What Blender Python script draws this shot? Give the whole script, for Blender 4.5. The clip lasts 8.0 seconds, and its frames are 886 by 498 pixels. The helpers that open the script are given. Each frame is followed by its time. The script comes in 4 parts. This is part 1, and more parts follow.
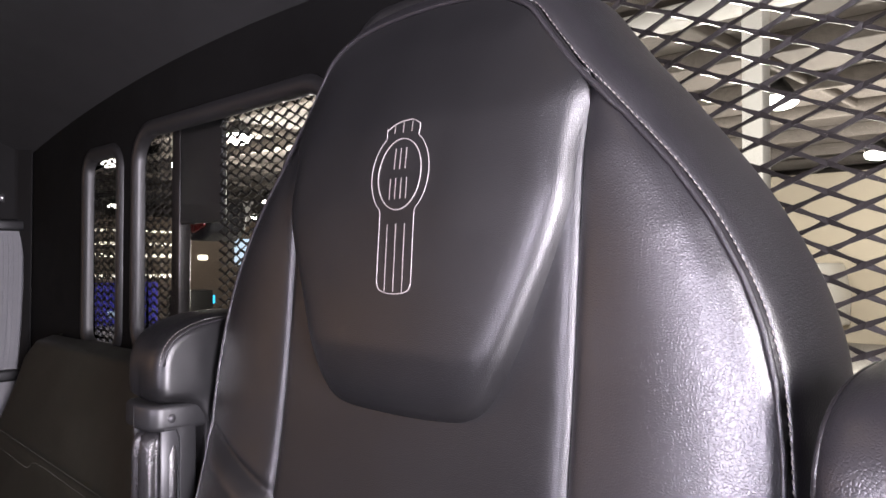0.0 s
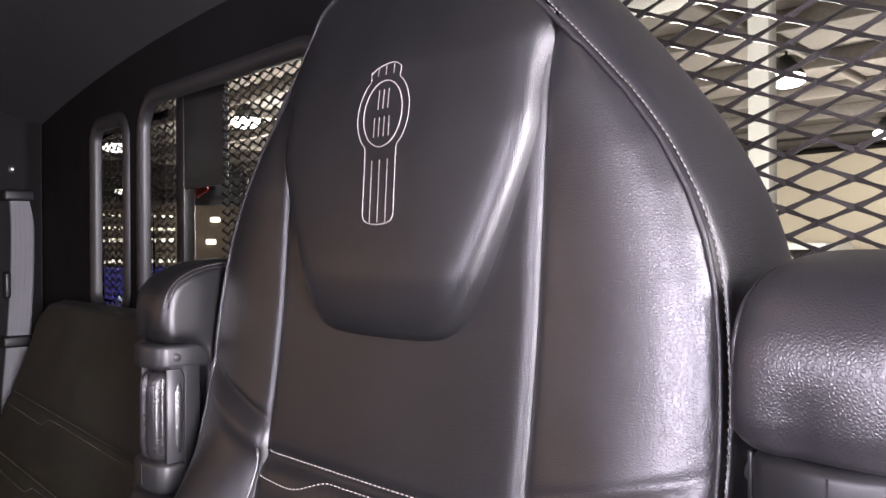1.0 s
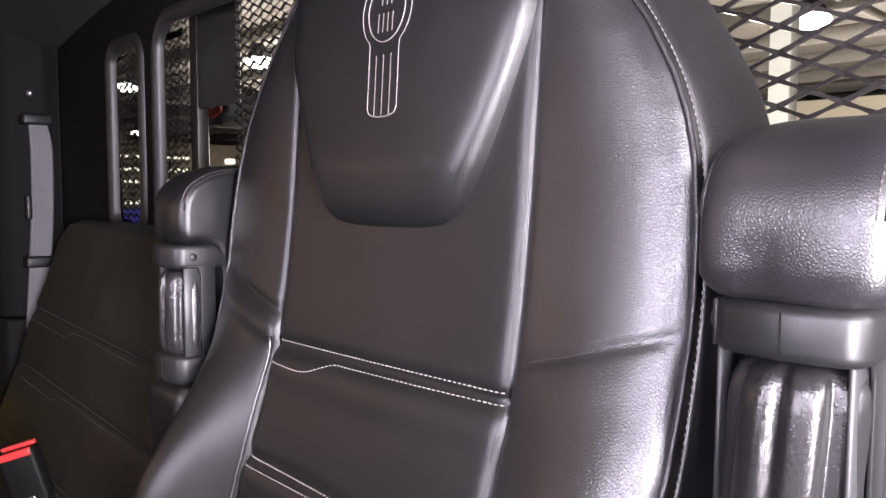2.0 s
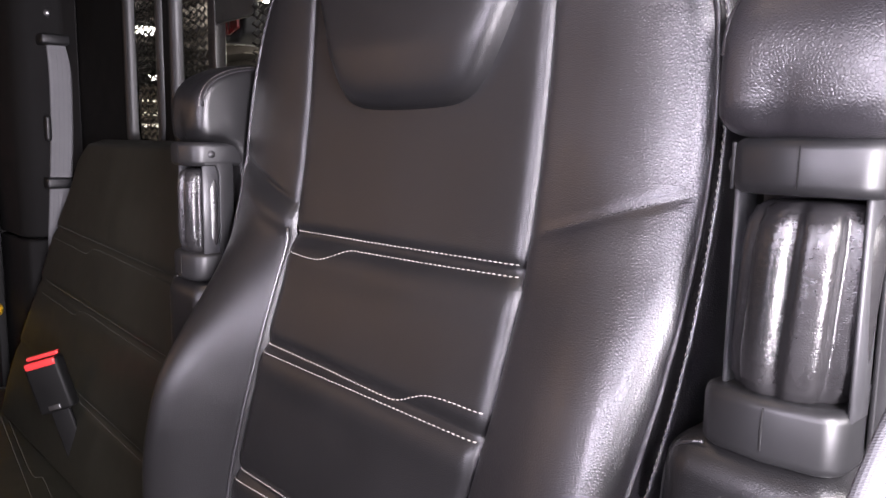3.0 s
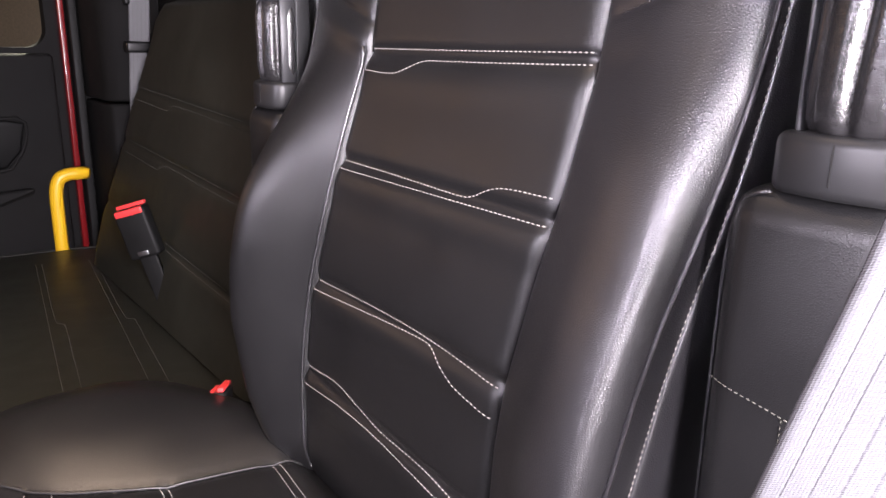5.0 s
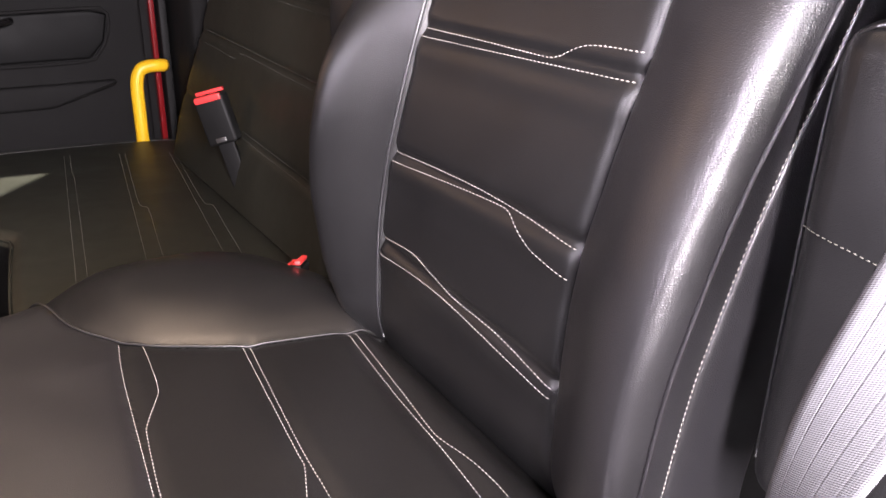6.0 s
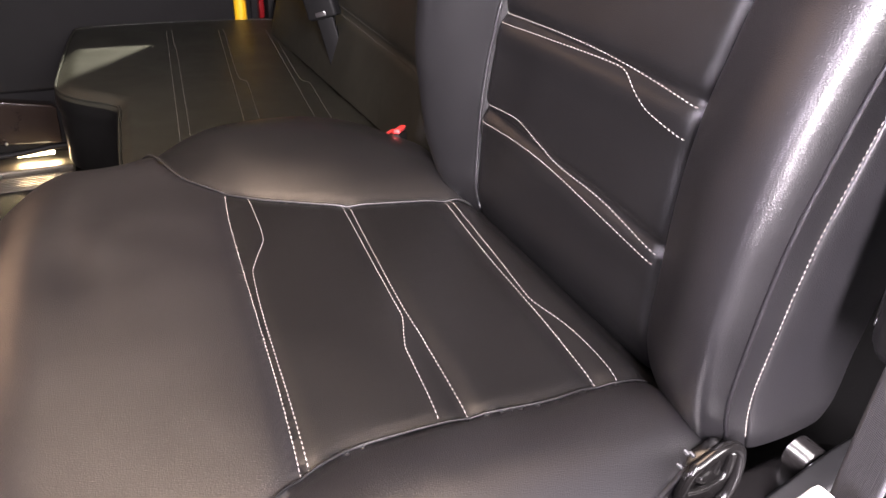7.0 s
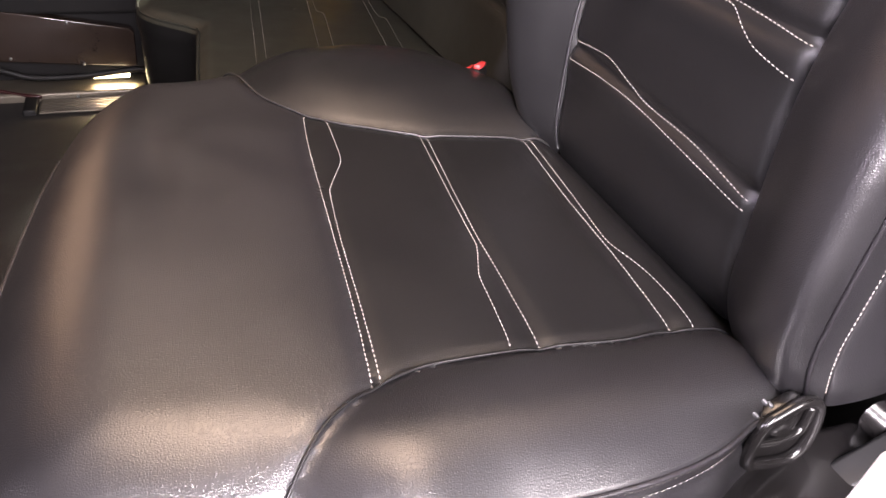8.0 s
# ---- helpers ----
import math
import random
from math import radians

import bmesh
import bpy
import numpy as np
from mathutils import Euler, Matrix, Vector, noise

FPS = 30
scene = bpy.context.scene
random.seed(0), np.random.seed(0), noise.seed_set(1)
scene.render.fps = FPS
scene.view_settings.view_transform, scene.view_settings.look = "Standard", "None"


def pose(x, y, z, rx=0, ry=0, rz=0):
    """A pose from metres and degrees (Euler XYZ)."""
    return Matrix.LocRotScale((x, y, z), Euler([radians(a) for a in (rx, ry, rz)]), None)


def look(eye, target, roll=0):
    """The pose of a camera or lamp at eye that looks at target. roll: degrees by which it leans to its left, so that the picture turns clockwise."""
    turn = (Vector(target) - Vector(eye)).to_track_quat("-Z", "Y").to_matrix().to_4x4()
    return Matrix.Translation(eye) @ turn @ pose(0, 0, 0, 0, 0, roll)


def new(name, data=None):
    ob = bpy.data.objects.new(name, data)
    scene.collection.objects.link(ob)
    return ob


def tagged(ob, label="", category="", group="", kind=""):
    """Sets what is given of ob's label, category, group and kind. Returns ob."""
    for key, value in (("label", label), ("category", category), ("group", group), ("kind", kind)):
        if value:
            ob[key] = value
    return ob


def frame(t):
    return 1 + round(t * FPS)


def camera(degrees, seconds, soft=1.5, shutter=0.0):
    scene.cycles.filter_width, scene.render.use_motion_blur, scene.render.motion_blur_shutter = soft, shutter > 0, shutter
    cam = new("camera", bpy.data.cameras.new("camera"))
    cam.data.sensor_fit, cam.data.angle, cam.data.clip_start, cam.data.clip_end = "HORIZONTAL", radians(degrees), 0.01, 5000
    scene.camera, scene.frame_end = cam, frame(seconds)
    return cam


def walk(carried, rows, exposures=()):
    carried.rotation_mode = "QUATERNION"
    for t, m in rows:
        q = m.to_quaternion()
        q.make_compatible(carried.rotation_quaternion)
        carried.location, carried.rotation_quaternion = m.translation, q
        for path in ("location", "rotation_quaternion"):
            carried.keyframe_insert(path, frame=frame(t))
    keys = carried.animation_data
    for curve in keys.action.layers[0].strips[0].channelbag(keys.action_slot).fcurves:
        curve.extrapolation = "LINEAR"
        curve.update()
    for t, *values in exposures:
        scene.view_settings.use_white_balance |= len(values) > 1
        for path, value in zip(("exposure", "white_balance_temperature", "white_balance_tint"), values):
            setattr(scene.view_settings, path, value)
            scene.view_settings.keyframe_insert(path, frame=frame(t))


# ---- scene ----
cam = camera(60.5, 8.0)
PATH = [
    (0, (0.039, 0.014, 1.193), (-1.363, 1.439, 1.233), 0.1),
    (0.5, (0.062, 0.004, 1.174), (-1.344, 1.426, 1.2), -0.4),
    (1, (0.084, -0.001, 1.152), (-1.333, 1.41, 1.149), -0.3),
    (1.5, (0.105, -0.01, 1.134), (-1.325, 1.387, 1.064), -0.2),
    (3, (0.121, -0.021, 1.051), (-1.337, 1.32, 0.773), 0.9),
    (3.5, (0.127, -0.026, 1.033), (-1.342, 1.293, 0.712), 0.9),
    (4, (0.133, -0.034, 1.015), (-1.353, 1.249, 0.636), 1.2),
    (4.5, (0.14, -0.041, 0.993), (-1.367, 1.194, 0.541), 1.0),
    (6, (0.152, -0.069, 0.923), (-1.409, 0.941, 0.187), 1.6),
    (6.5, (0.153, -0.081, 0.898), (-1.424, 0.797, 0.036), 1.6),
    (7, (0.154, -0.096, 0.877), (-1.414, 0.693, -0.081), 2.5),
    (7.5, (0.155, -0.111, 0.862), (-1.412, 0.601, -0.156), 3.8),
    (8, (0.15, -0.121, 0.847), (-1.416, 0.533, -0.211), 5.1),
]
EXPOSURES = [(0, 0.05, 6500, 10), (3, 0.11, 6560, 10), (4.5, 0.14, 6600, 10), (6, 0.48, 6800, 10), (6.6, 0.61, 6780, 11), (8, 0.52, 6820, 13)]
walk(cam, [(t, look(eye, target, roll)) for t, eye, target, roll in PATH], EXPOSURES)

# ---- world and lights ----
world = bpy.data.worlds.new("hall_air")
scene.world = world
world.use_nodes = True
bg = world.node_tree.nodes["Background"]
bg.inputs["Color"].default_value = (0.95, 0.93, 1.0, 1)
bg.inputs["Strength"].default_value = 0.12


def area(name, eye, target, sx, sy, power, colour, spread=180):
    lamp = bpy.data.lights.new(name, "AREA")
    lamp.shape, lamp.size, lamp.size_y, lamp.energy, lamp.color = "RECTANGLE", sx, sy, power, colour
    lamp.spread = radians(spread)
    ob = new(name, lamp)
    ob.matrix_world = look(eye, target)
    return ob


# area lamps for hall light by the open door and the windscreen; added fills noted
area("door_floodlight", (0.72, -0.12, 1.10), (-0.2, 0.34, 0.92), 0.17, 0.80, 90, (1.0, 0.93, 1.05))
area("front_door_floodlight", (0.72, -1.15, 1.40), (-0.1, 0.38, 1.0), 0.5, 0.36, 4.5, (0.98, 0.90, 1.10), 60)
area("windscreen_floodlight", (-0.20, -1.86, 1.30), (-0.25, 0.4, 1.22), 0.95, 0.40, 6.6, (0.98, 0.90, 1.10), 50)
area("left_window_floodlight", (-2.42, -1.20, 1.25), (-0.5, -0.15, 0.5), 0.6, 0.30, 4.0, (1.0, 0.62, 0.40))
# two unseen fills added under the ceiling, without fixtures, to lift bolster and cushion
area("ceiling_fill_light", (-0.52, -0.60, 1.53), (-0.25, 0.22, 0.75), 0.75, 0.45, 1.6, (1.0, 0.83, 0.82))
area("rear_ceiling_fill_light", (-0.70, -0.10, 1.55), (-0.69, -0.12, 0.4), 1.1, 0.40, 4.4, (1.0, 0.75, 0.58), 78)
# unseen fill added beside the cab to lift the back cover and armrest
area("side_fill_light", (1.7, 0.62, 1.45), (-0.2, 0.46, 1.1), 1.0, 0.8, 85, (1.0, 0.94, 0.98))
area("sill_lamp_light", (-2.12, -0.23, 0.045), (-1.9, -0.24, -0.1), 0.10, 0.02, 0.7, (1.0, 0.74, 0.44))

# a hall spotlight that falls in by the side window on the bench
spot = bpy.data.lights.new("hall_spotlight", "SPOT")
spot.energy, spot.spot_size, spot.spot_blend, spot.shadow_soft_size, spot.color = 2800, radians(6.4), 0.15, 0.05, (1.0, 0.97, 0.80)
new("hall_spotlight", spot).matrix_world = look((-4.17, 1.91, 4.17), (-1.70, 0.12, 0.39))


def hall_point(x, y, z, power):
    lamp = bpy.data.lights.new("hall_fill_light", "POINT")
    lamp.energy, lamp.shadow_soft_size, lamp.color = power, 0.3, (1.0, 0.93, 0.84)
    ob = new("hall_fill_light", lamp)
    ob.location = (x, y, z)


# unseen points added below the roof lamps to light the hall evenly
for x, y, z in ((-2.5, 4.5, 1.2), (-5.0, 17, 1.2), (-14, 9, 1.2), (-20, 13, 3.2)):
    hall_point(x, y, z, 1050 if y < 6 else 2100)


# ---- materials ----
def material(name, colour, rough=0.5, metal=0.0, grain=0.0, grain_size=0.001, blotch=0.15, bump2=0.0, bump2_size=0.01, coat=0.0, spread=0.0, sheen=0.0, spec=0.5):
    m = bpy.data.materials.new(name)
    m.use_nodes = True
    nt = m.node_tree
    b = nt.nodes["Principled BSDF"]
    b.inputs["Roughness"].default_value, b.inputs["Metallic"].default_value = rough, metal
    b.inputs["Specular IOR Level"].default_value = spec
    b.inputs["Coat Weight"].default_value = coat
    co = nt.nodes.new("ShaderNodeTexCoord")
    n1 = nt.nodes.new("ShaderNodeTexNoise")
    n1.inputs["Scale"].default_value, n1.inputs["Detail"].default_value = 14.0, 6.0
    nt.links.new(co.outputs["Object"], n1.inputs["Vector"])
    n2 = nt.nodes.new("ShaderNodeTexNoise")
    n2.inputs["Scale"].default_value, n2.inputs["Detail"].default_value = 260.0, 3.0
    nt.links.new(co.outputs["Object"], n2.inputs["Vector"])
    mixn = nt.nodes.new("ShaderNodeMath")
    mixn.operation = "MULTIPLY_ADD"
    nt.links.new(n2.outputs["Fac"], mixn.inputs[0])
    mixn.inputs[1].default_value = 0.4
    nt.links.new(n1.outputs["Fac"], mixn.inputs[2])
    ramp = nt.nodes.new("ShaderNodeMapRange")
    ramp.inputs["From Min"].default_value, ramp.inputs["From Max"].default_value = 0.4, 1.0
    ramp.inputs["To Min"].default_value, ramp.inputs["To Max"].default_value = 1 - blotch, 1 + blotch
    nt.links.new(mixn.outputs[0], ramp.inputs["Value"])
    mul = nt.nodes.new("ShaderNodeMixRGB")
    mul.blend_type = "MULTIPLY"
    mul.inputs["Fac"].default_value = 1.0
    mul.inputs["Color1"].default_value = (*colour, 1)
    nt.links.new(ramp.outputs["Result"], mul.inputs["Color2"])
    nt.links.new(mul.outputs["Color"], b.inputs["Base Color"])
    rr = nt.nodes.new("ShaderNodeMapRange")
    rr.inputs["From Min"].default_value, rr.inputs["From Max"].default_value = 0.3, 0.7
    rr.inputs["To Min"].default_value, rr.inputs["To Max"].default_value = rough * 0.9, min(1.0, rough * 1.1)
    nt.links.new(n1.outputs["Fac"], rr.inputs["Value"])
    nt.links.new(rr.outputs["Result"], b.inputs["Roughness"])
    last = None
    if bump2:
        nb = nt.nodes.new("ShaderNodeTexNoise")
        nb.inputs["Scale"].default_value, nb.inputs["Detail"].default_value = 1 / bump2_size, 2.0
        nt.links.new(co.outputs["Object"], nb.inputs["Vector"])
        bp = nt.nodes.new("ShaderNodeBump")
        bp.inputs["Strength"].default_value, bp.inputs["Distance"].default_value = 1.0, bump2
        nt.links.new(nb.outputs["Fac"], bp.inputs["Height"])
        last = bp
    if grain:
        warp = nt.nodes.new("ShaderNodeTexNoise")
        warp.inputs["Scale"].default_value = 0.6 / grain_size
        nt.links.new(co.outputs["Object"], warp.inputs["Vector"])
        add = nt.nodes.new("ShaderNodeVectorMath")
        add.operation = "MULTIPLY_ADD"
        nt.links.new(warp.outputs["Color"], add.inputs[0])
        add.inputs[1].default_value = (grain_size * 0.45,) * 3
        nt.links.new(co.outputs["Object"], add.inputs[2])
        vo = nt.nodes.new("ShaderNodeTexVoronoi")
        vo.feature = "DISTANCE_TO_EDGE"
        vo.inputs["Scale"].default_value = 1 / grain_size
        nt.links.new(add.outputs[0], vo.inputs["Vector"])
        dome = nt.nodes.new("ShaderNodeMapRange")
        dome.interpolation_type = "SMOOTHSTEP"
        dome.inputs["From Max"].default_value = 0.34
        nt.links.new(vo.outputs["Distance"], dome.inputs["Value"])
        bp = nt.nodes.new("ShaderNodeBump")
        bp.inputs["Strength"].default_value, bp.inputs["Distance"].default_value = 1.0, grain
        nt.links.new(dome.outputs["Result"], bp.inputs["Height"])
        if last:
            nt.links.new(last.outputs["Normal"], bp.inputs["Normal"])
        last = bp
    if last:
        nt.links.new(last.outputs["Normal"], b.inputs["Normal"])
    return m


def glowing(name, colour, strength):
    m = bpy.data.materials.new(name)
    m.use_nodes = True
    nt = m.node_tree
    nt.nodes.remove(nt.nodes["Principled BSDF"])
    e = nt.nodes.new("ShaderNodeEmission")
    e.inputs["Color"].default_value, e.inputs["Strength"].default_value = (*colour, 1), strength
    nt.links.new(e.outputs[0], nt.nodes["Material Output"].inputs["Surface"])
    return m


LEATHER = material("leather_grained", (0.010, 0.0095, 0.0105), 0.33, spec=1.0, grain=0.00009, grain_size=0.0019, blotch=0.12, bump2=0.0003, bump2_size=0.05)
SMOOTH = material("leather_smooth", (0.0060, 0.0059, 0.0062), 0.35, spec=0.45, grain=0.00007, grain_size=0.0015, blotch=0.1, bump2=0.0004, bump2_size=0.06)
GLOSSHIDE = material("leather_piping", (0.014, 0.013, 0.0145), 0.30, grain=0.00010, grain_size=0.0012, blotch=0.1)
BLACKHIDE = material("leather_black", (0.005, 0.005, 0.005), 0.34, grain=0.00005, grain_size=0.0013, blotch=0.1)
BROWNGLOSS = material("brown_gloss_plastic", (0.020, 0.014, 0.011), 0.16, blotch=0.15, bump2=0.0005, bump2_size=0.05)
DARKRED = material("dark_red_paint", (0.02, 0.002, 0.002), 0.35, blotch=0.2)
# lighter, glossier copy of the grained hide, to put light on the right pad
ARMHIDE_LIT = material("leather_armrest_lit", (0.016, 0.015, 0.017), 0.38, spec=0.85, grain=0.00009, grain_size=0.0018, blotch=0.12, bump2=0.0003, bump2_size=0.05)
BENCH = material("leather_bench", (0.0185, 0.0188, 0.0142), 0.46, spec=0.40, grain=0.00004, grain_size=0.001, blotch=0.12, bump2=0.002, bump2_size=0.09)
THREAD = material("silver_thread", (0.20, 0.183, 0.168), 0.55, blotch=0.2)
DULL_THREAD = material("grey_thread", (0.048, 0.046, 0.038), 0.6, blotch=0.2)
EMBROID = material("embroidery_thread", (0.17, 0.155, 0.15), 0.45, blotch=0.2)
PLASTIC = material("black_plastic", (0.010, 0.010, 0.0105), 0.40, spec=0.42, grain=0.000015, grain_size=0.0008, blotch=0.15)
GLOSS = material("glossy_black_plastic", (0.007, 0.0065, 0.0065), 0.20, blotch=0.2, bump2=0.0008, bump2_size=0.03)
RECESS_SHADE = material("recess_shade", (0.0018, 0.0018, 0.0019), 0.6, spec=0.2, blotch=0.15)
ROLLER = material("worn_grey_rubber", (0.014, 0.0135, 0.014), 0.25, grain=0.00006, grain_size=0.0014, blotch=0.3, bump2=0.0004, bump2_size=0.012)
STEEL = material("bare_steel", (0.55, 0.54, 0.55), 0.35, 1.0, blotch=0.15)
PLATE = material("grey_metal_plate", (0.035, 0.035, 0.037), 0.45, 0.3, blotch=0.2)
TRIM = material("charcoal_trim", (0.0075, 0.0072, 0.0072), 0.72, spec=0.18, grain=0.0002, grain_size=0.0014, blotch=0.12)
HEADLINER = material("headliner_fabric", (0.0055, 0.0051, 0.0052), 0.95, grain=0.0003, grain_size=0.0012, blotch=0.1)
# darker copy of the charcoal trim, with the rear wall's shade in its colour
SHADETRIM = material("shaded_wall_trim", (0.0022, 0.0021, 0.0020), 0.75, spec=0.15, grain=0.0002, grain_size=0.0014, blotch=0.12)
FRAME = material("window_frame_paint", (0.013, 0.0125, 0.0125), 0.45, blotch=0.1)
RUBBER = material("black_rubber", (0.006, 0.006, 0.006), 0.6, spec=0.25, blotch=0.1)
RED = material("red_paint", (0.16, 0.006, 0.008), 0.25, coat=0.6, blotch=0.05)
REDBUTTON = material("red_plastic", (0.75, 0.05, 0.05), 0.4, blotch=0.08)
YELLOW = material("yellow_powder_coat", (0.85, 0.50, 0.02), 0.4, blotch=0.06)
MESHPAINT = material("black_mesh_paint", (0.014, 0.012, 0.012), 0.33, blotch=0.2)
FLOORMAT = material("black_floor_mat", (0.0065, 0.006, 0.0055), 0.7, grain=0.0004, grain_size=0.003, blotch=0.25)
ALU = material("sill_aluminium", (0.13, 0.115, 0.09), 0.42, 0.6, blotch=0.2)
HALLWALL = material("hall_wall_cream", (0.62, 0.55, 0.44), 0.8, blotch=0.06)
HALLROOF = material("hall_roof_deck", (0.15, 0.132, 0.12), 0.8, blotch=0.25)
HALLFLOOR = material("hall_concrete", (0.30, 0.29, 0.28), 0.5, blotch=0.2)
WHITE = material("white_paint", (0.80, 0.79, 0.78), 0.5, blotch=0.05)
BLUE = material("blue_drape", (0.03, 0.03, 0.35), 0.6, blotch=0.2)
DARKPAINT = material("dark_paint", (0.008, 0.008, 0.0085), 0.6, blotch=0.1)


def webbing_material():
    """Twill webbing: fine weft ridges across, dashed warp lines along; u runs over the width, v along in metres."""
    m = material("grey_webbing", (0.10, 0.10, 0.106), 0.36, blotch=0.12)
    nt = m.node_tree

    def node(kind, op=None, **values):
        n = nt.nodes.new(kind)
        if op:
            n.operation = op
        for k, v in values.items():
            n.inputs[int(k[1:])].default_value = v
        return n

    def math_node(op, a, b):
        n = node("ShaderNodeMath", op)
        for k, v in enumerate((a, b)):
            if isinstance(v, float):
                n.inputs[k].default_value = v
            else:
                nt.links.new(v, n.inputs[k])
        return n.outputs[0]

    uv = nt.nodes.new("ShaderNodeUVMap")
    uv.uv_map = "weave"
    sep = nt.nodes.new("ShaderNodeSeparateXYZ")
    nt.links.new(uv.outputs["UV"], sep.inputs[0])
    u, v = sep.outputs["X"], sep.outputs["Y"]
    twill = math_node("SINE", math_node("ADD", math_node("MULTIPLY", v, 2 * math.pi / 0.0012), math_node("MULTIPLY", u, 110.0)), 0.0)
    warp = math_node("SINE", math_node("MULTIPLY", u, 2 * math.pi * 34), 0.0)
    line = math_node("POWER", math_node("ABSOLUTE", math_node("COSINE", math_node("MULTIPLY", u, math.pi * 5), 0.0), 0.0), 90.0)
    dash = math_node("GREATER_THAN", math_node("FRACT", math_node("MULTIPLY", v, 1 / 0.006), 0.0), 0.35)
    mark = math_node("MULTIPLY", line, dash)
    h = math_node("ADD", math_node("MULTIPLY", twill, 0.5), math_node("MULTIPLY", warp, 0.25))
    h = math_node("SUBTRACT", h, math_node("MULTIPLY", line, 1.5))
    bp = nt.nodes.new("ShaderNodeBump")
    bp.inputs["Strength"].default_value, bp.inputs["Distance"].default_value = 1.0, 0.00014
    nt.links.new(h, bp.inputs["Height"])
    nt.links.new(bp.outputs["Normal"], nt.nodes["Principled BSDF"].inputs["Normal"])
    base = nt.nodes["Principled BSDF"].inputs["Base Color"].links[0].from_socket
    dark = nt.nodes.new("ShaderNodeMixRGB")
    nt.links.new(math_node("MULTIPLY", mark, 0.5), dark.inputs["Fac"])
    nt.links.new(base, dark.inputs["Color1"])
    dark.inputs["Color2"].default_value = (0.04, 0.04, 0.045, 1)
    nt.links.new(dark.outputs["Color"], nt.nodes["Principled BSDF"].inputs["Base Color"])
    return m


WEB = webbing_material()


def glass_material():
    m = bpy.data.materials.new("window_glass")
    m.use_nodes = True
    nt = m.node_tree
    nt.nodes.remove(nt.nodes["Principled BSDF"])
    clear = nt.nodes.new("ShaderNodeBsdfTransparent")
    clear.inputs["Color"].default_value = (0.90, 0.91, 0.90, 1)
    gloss = nt.nodes.new("ShaderNodeBsdfGlossy")
    gloss.inputs["Roughness"].default_value = 0.03
    fres = nt.nodes.new("ShaderNodeFresnel")
    fres.inputs["IOR"].default_value = 1.10
    mix = nt.nodes.new("ShaderNodeMixShader")
    nt.links.new(fres.outputs[0], mix.inputs[0])
    nt.links.new(clear.outputs[0], mix.inputs[1])
    nt.links.new(gloss.outputs[0], mix.inputs[2])
    nt.links.new(mix.outputs[0], nt.nodes["Material Output"].inputs["Surface"])
    return m


GLASS = glass_material()
LAMPGLOW = glowing("hall_lamp_glow", (1.0, 0.95, 0.86), 14.0)
SILLGLOW = glowing("sill_lamp_glow", (1.0, 0.85, 0.55), 10.0)


# ---- mesh helpers ----
def thing(name, label, category, at=(0, 0, 0), group="", kind=""):
    ob = new(name)
    ob.location = at
    return tagged(ob, label, category, group, kind)


def link(name, me, mat, parent=None, label="", smooth=True):
    if not me.materials:
        me.materials.append(mat)
    if smooth:
        me.polygons.foreach_set("use_smooth", [True] * len(me.polygons))
    ob = new(name, me)
    if parent is not None:
        ob.parent = parent
        if parent.parent is None:
            ob.matrix_parent_inverse = Matrix.Translation(-parent.location)
    if label:
        tagged(ob, label)
    return ob


def part(name, bm, mat, parent=None, label="", smooth=True):
    me = bpy.data.meshes.new(name)
    bmesh.ops.recalc_face_normals(bm, faces=bm.faces)
    bm.to_mesh(me)
    bm.free()
    return link(name, me, mat, parent, label, smooth)


def raw(name, verts, faces, mat, parent=None, label="", smooth=True):
    me = bpy.data.meshes.new(name)
    me.from_pydata(verts, [], faces)
    me.update()
    return link(name, me, mat, parent, label, smooth)


def grid(name, fn, nu, nv, mat, parent=None, label="", loop_u=False, flip=False):
    verts = [fn(i / (nu if loop_u else nu - 1), j / (nv - 1)) for j in range(nv) for i in range(nu)]
    faces = []
    for j in range(nv - 1):
        for i in range(nu if loop_u else nu - 1):
            k = (i + 1) % nu
            f = (j * nu + i, j * nu + k, (j + 1) * nu + k, (j + 1) * nu + i)
            faces.append(f[::-1] if flip else f)
    return raw(name, verts, faces, mat, parent, label)


def box_bm(lo, hi, bevel=0.0, seg=3, bm=None):
    bm = bm or bmesh.new()
    g = bmesh.ops.create_cube(bm, size=1.0)
    lo, hi = Vector(lo), Vector(hi)
    for v in g["verts"]:
        v.co = Vector(((lo.x + hi.x) / 2 + v.co.x * (hi.x - lo.x), (lo.y + hi.y) / 2 + v.co.y * (hi.y - lo.y), (lo.z + hi.z) / 2 + v.co.z * (hi.z - lo.z)))
    if bevel:
        es = list({e for v in g["verts"] for e in v.link_edges})
        bmesh.ops.bevel(bm, geom=es, offset=bevel, segments=seg, profile=0.5, affect="EDGES")
    return bm


def box(name, lo, hi, mat, parent=None, label="", bevel=0.004, seg=3):
    return part(name, box_bm(lo, hi, bevel, seg), mat, parent, label, smooth=bevel > 0)


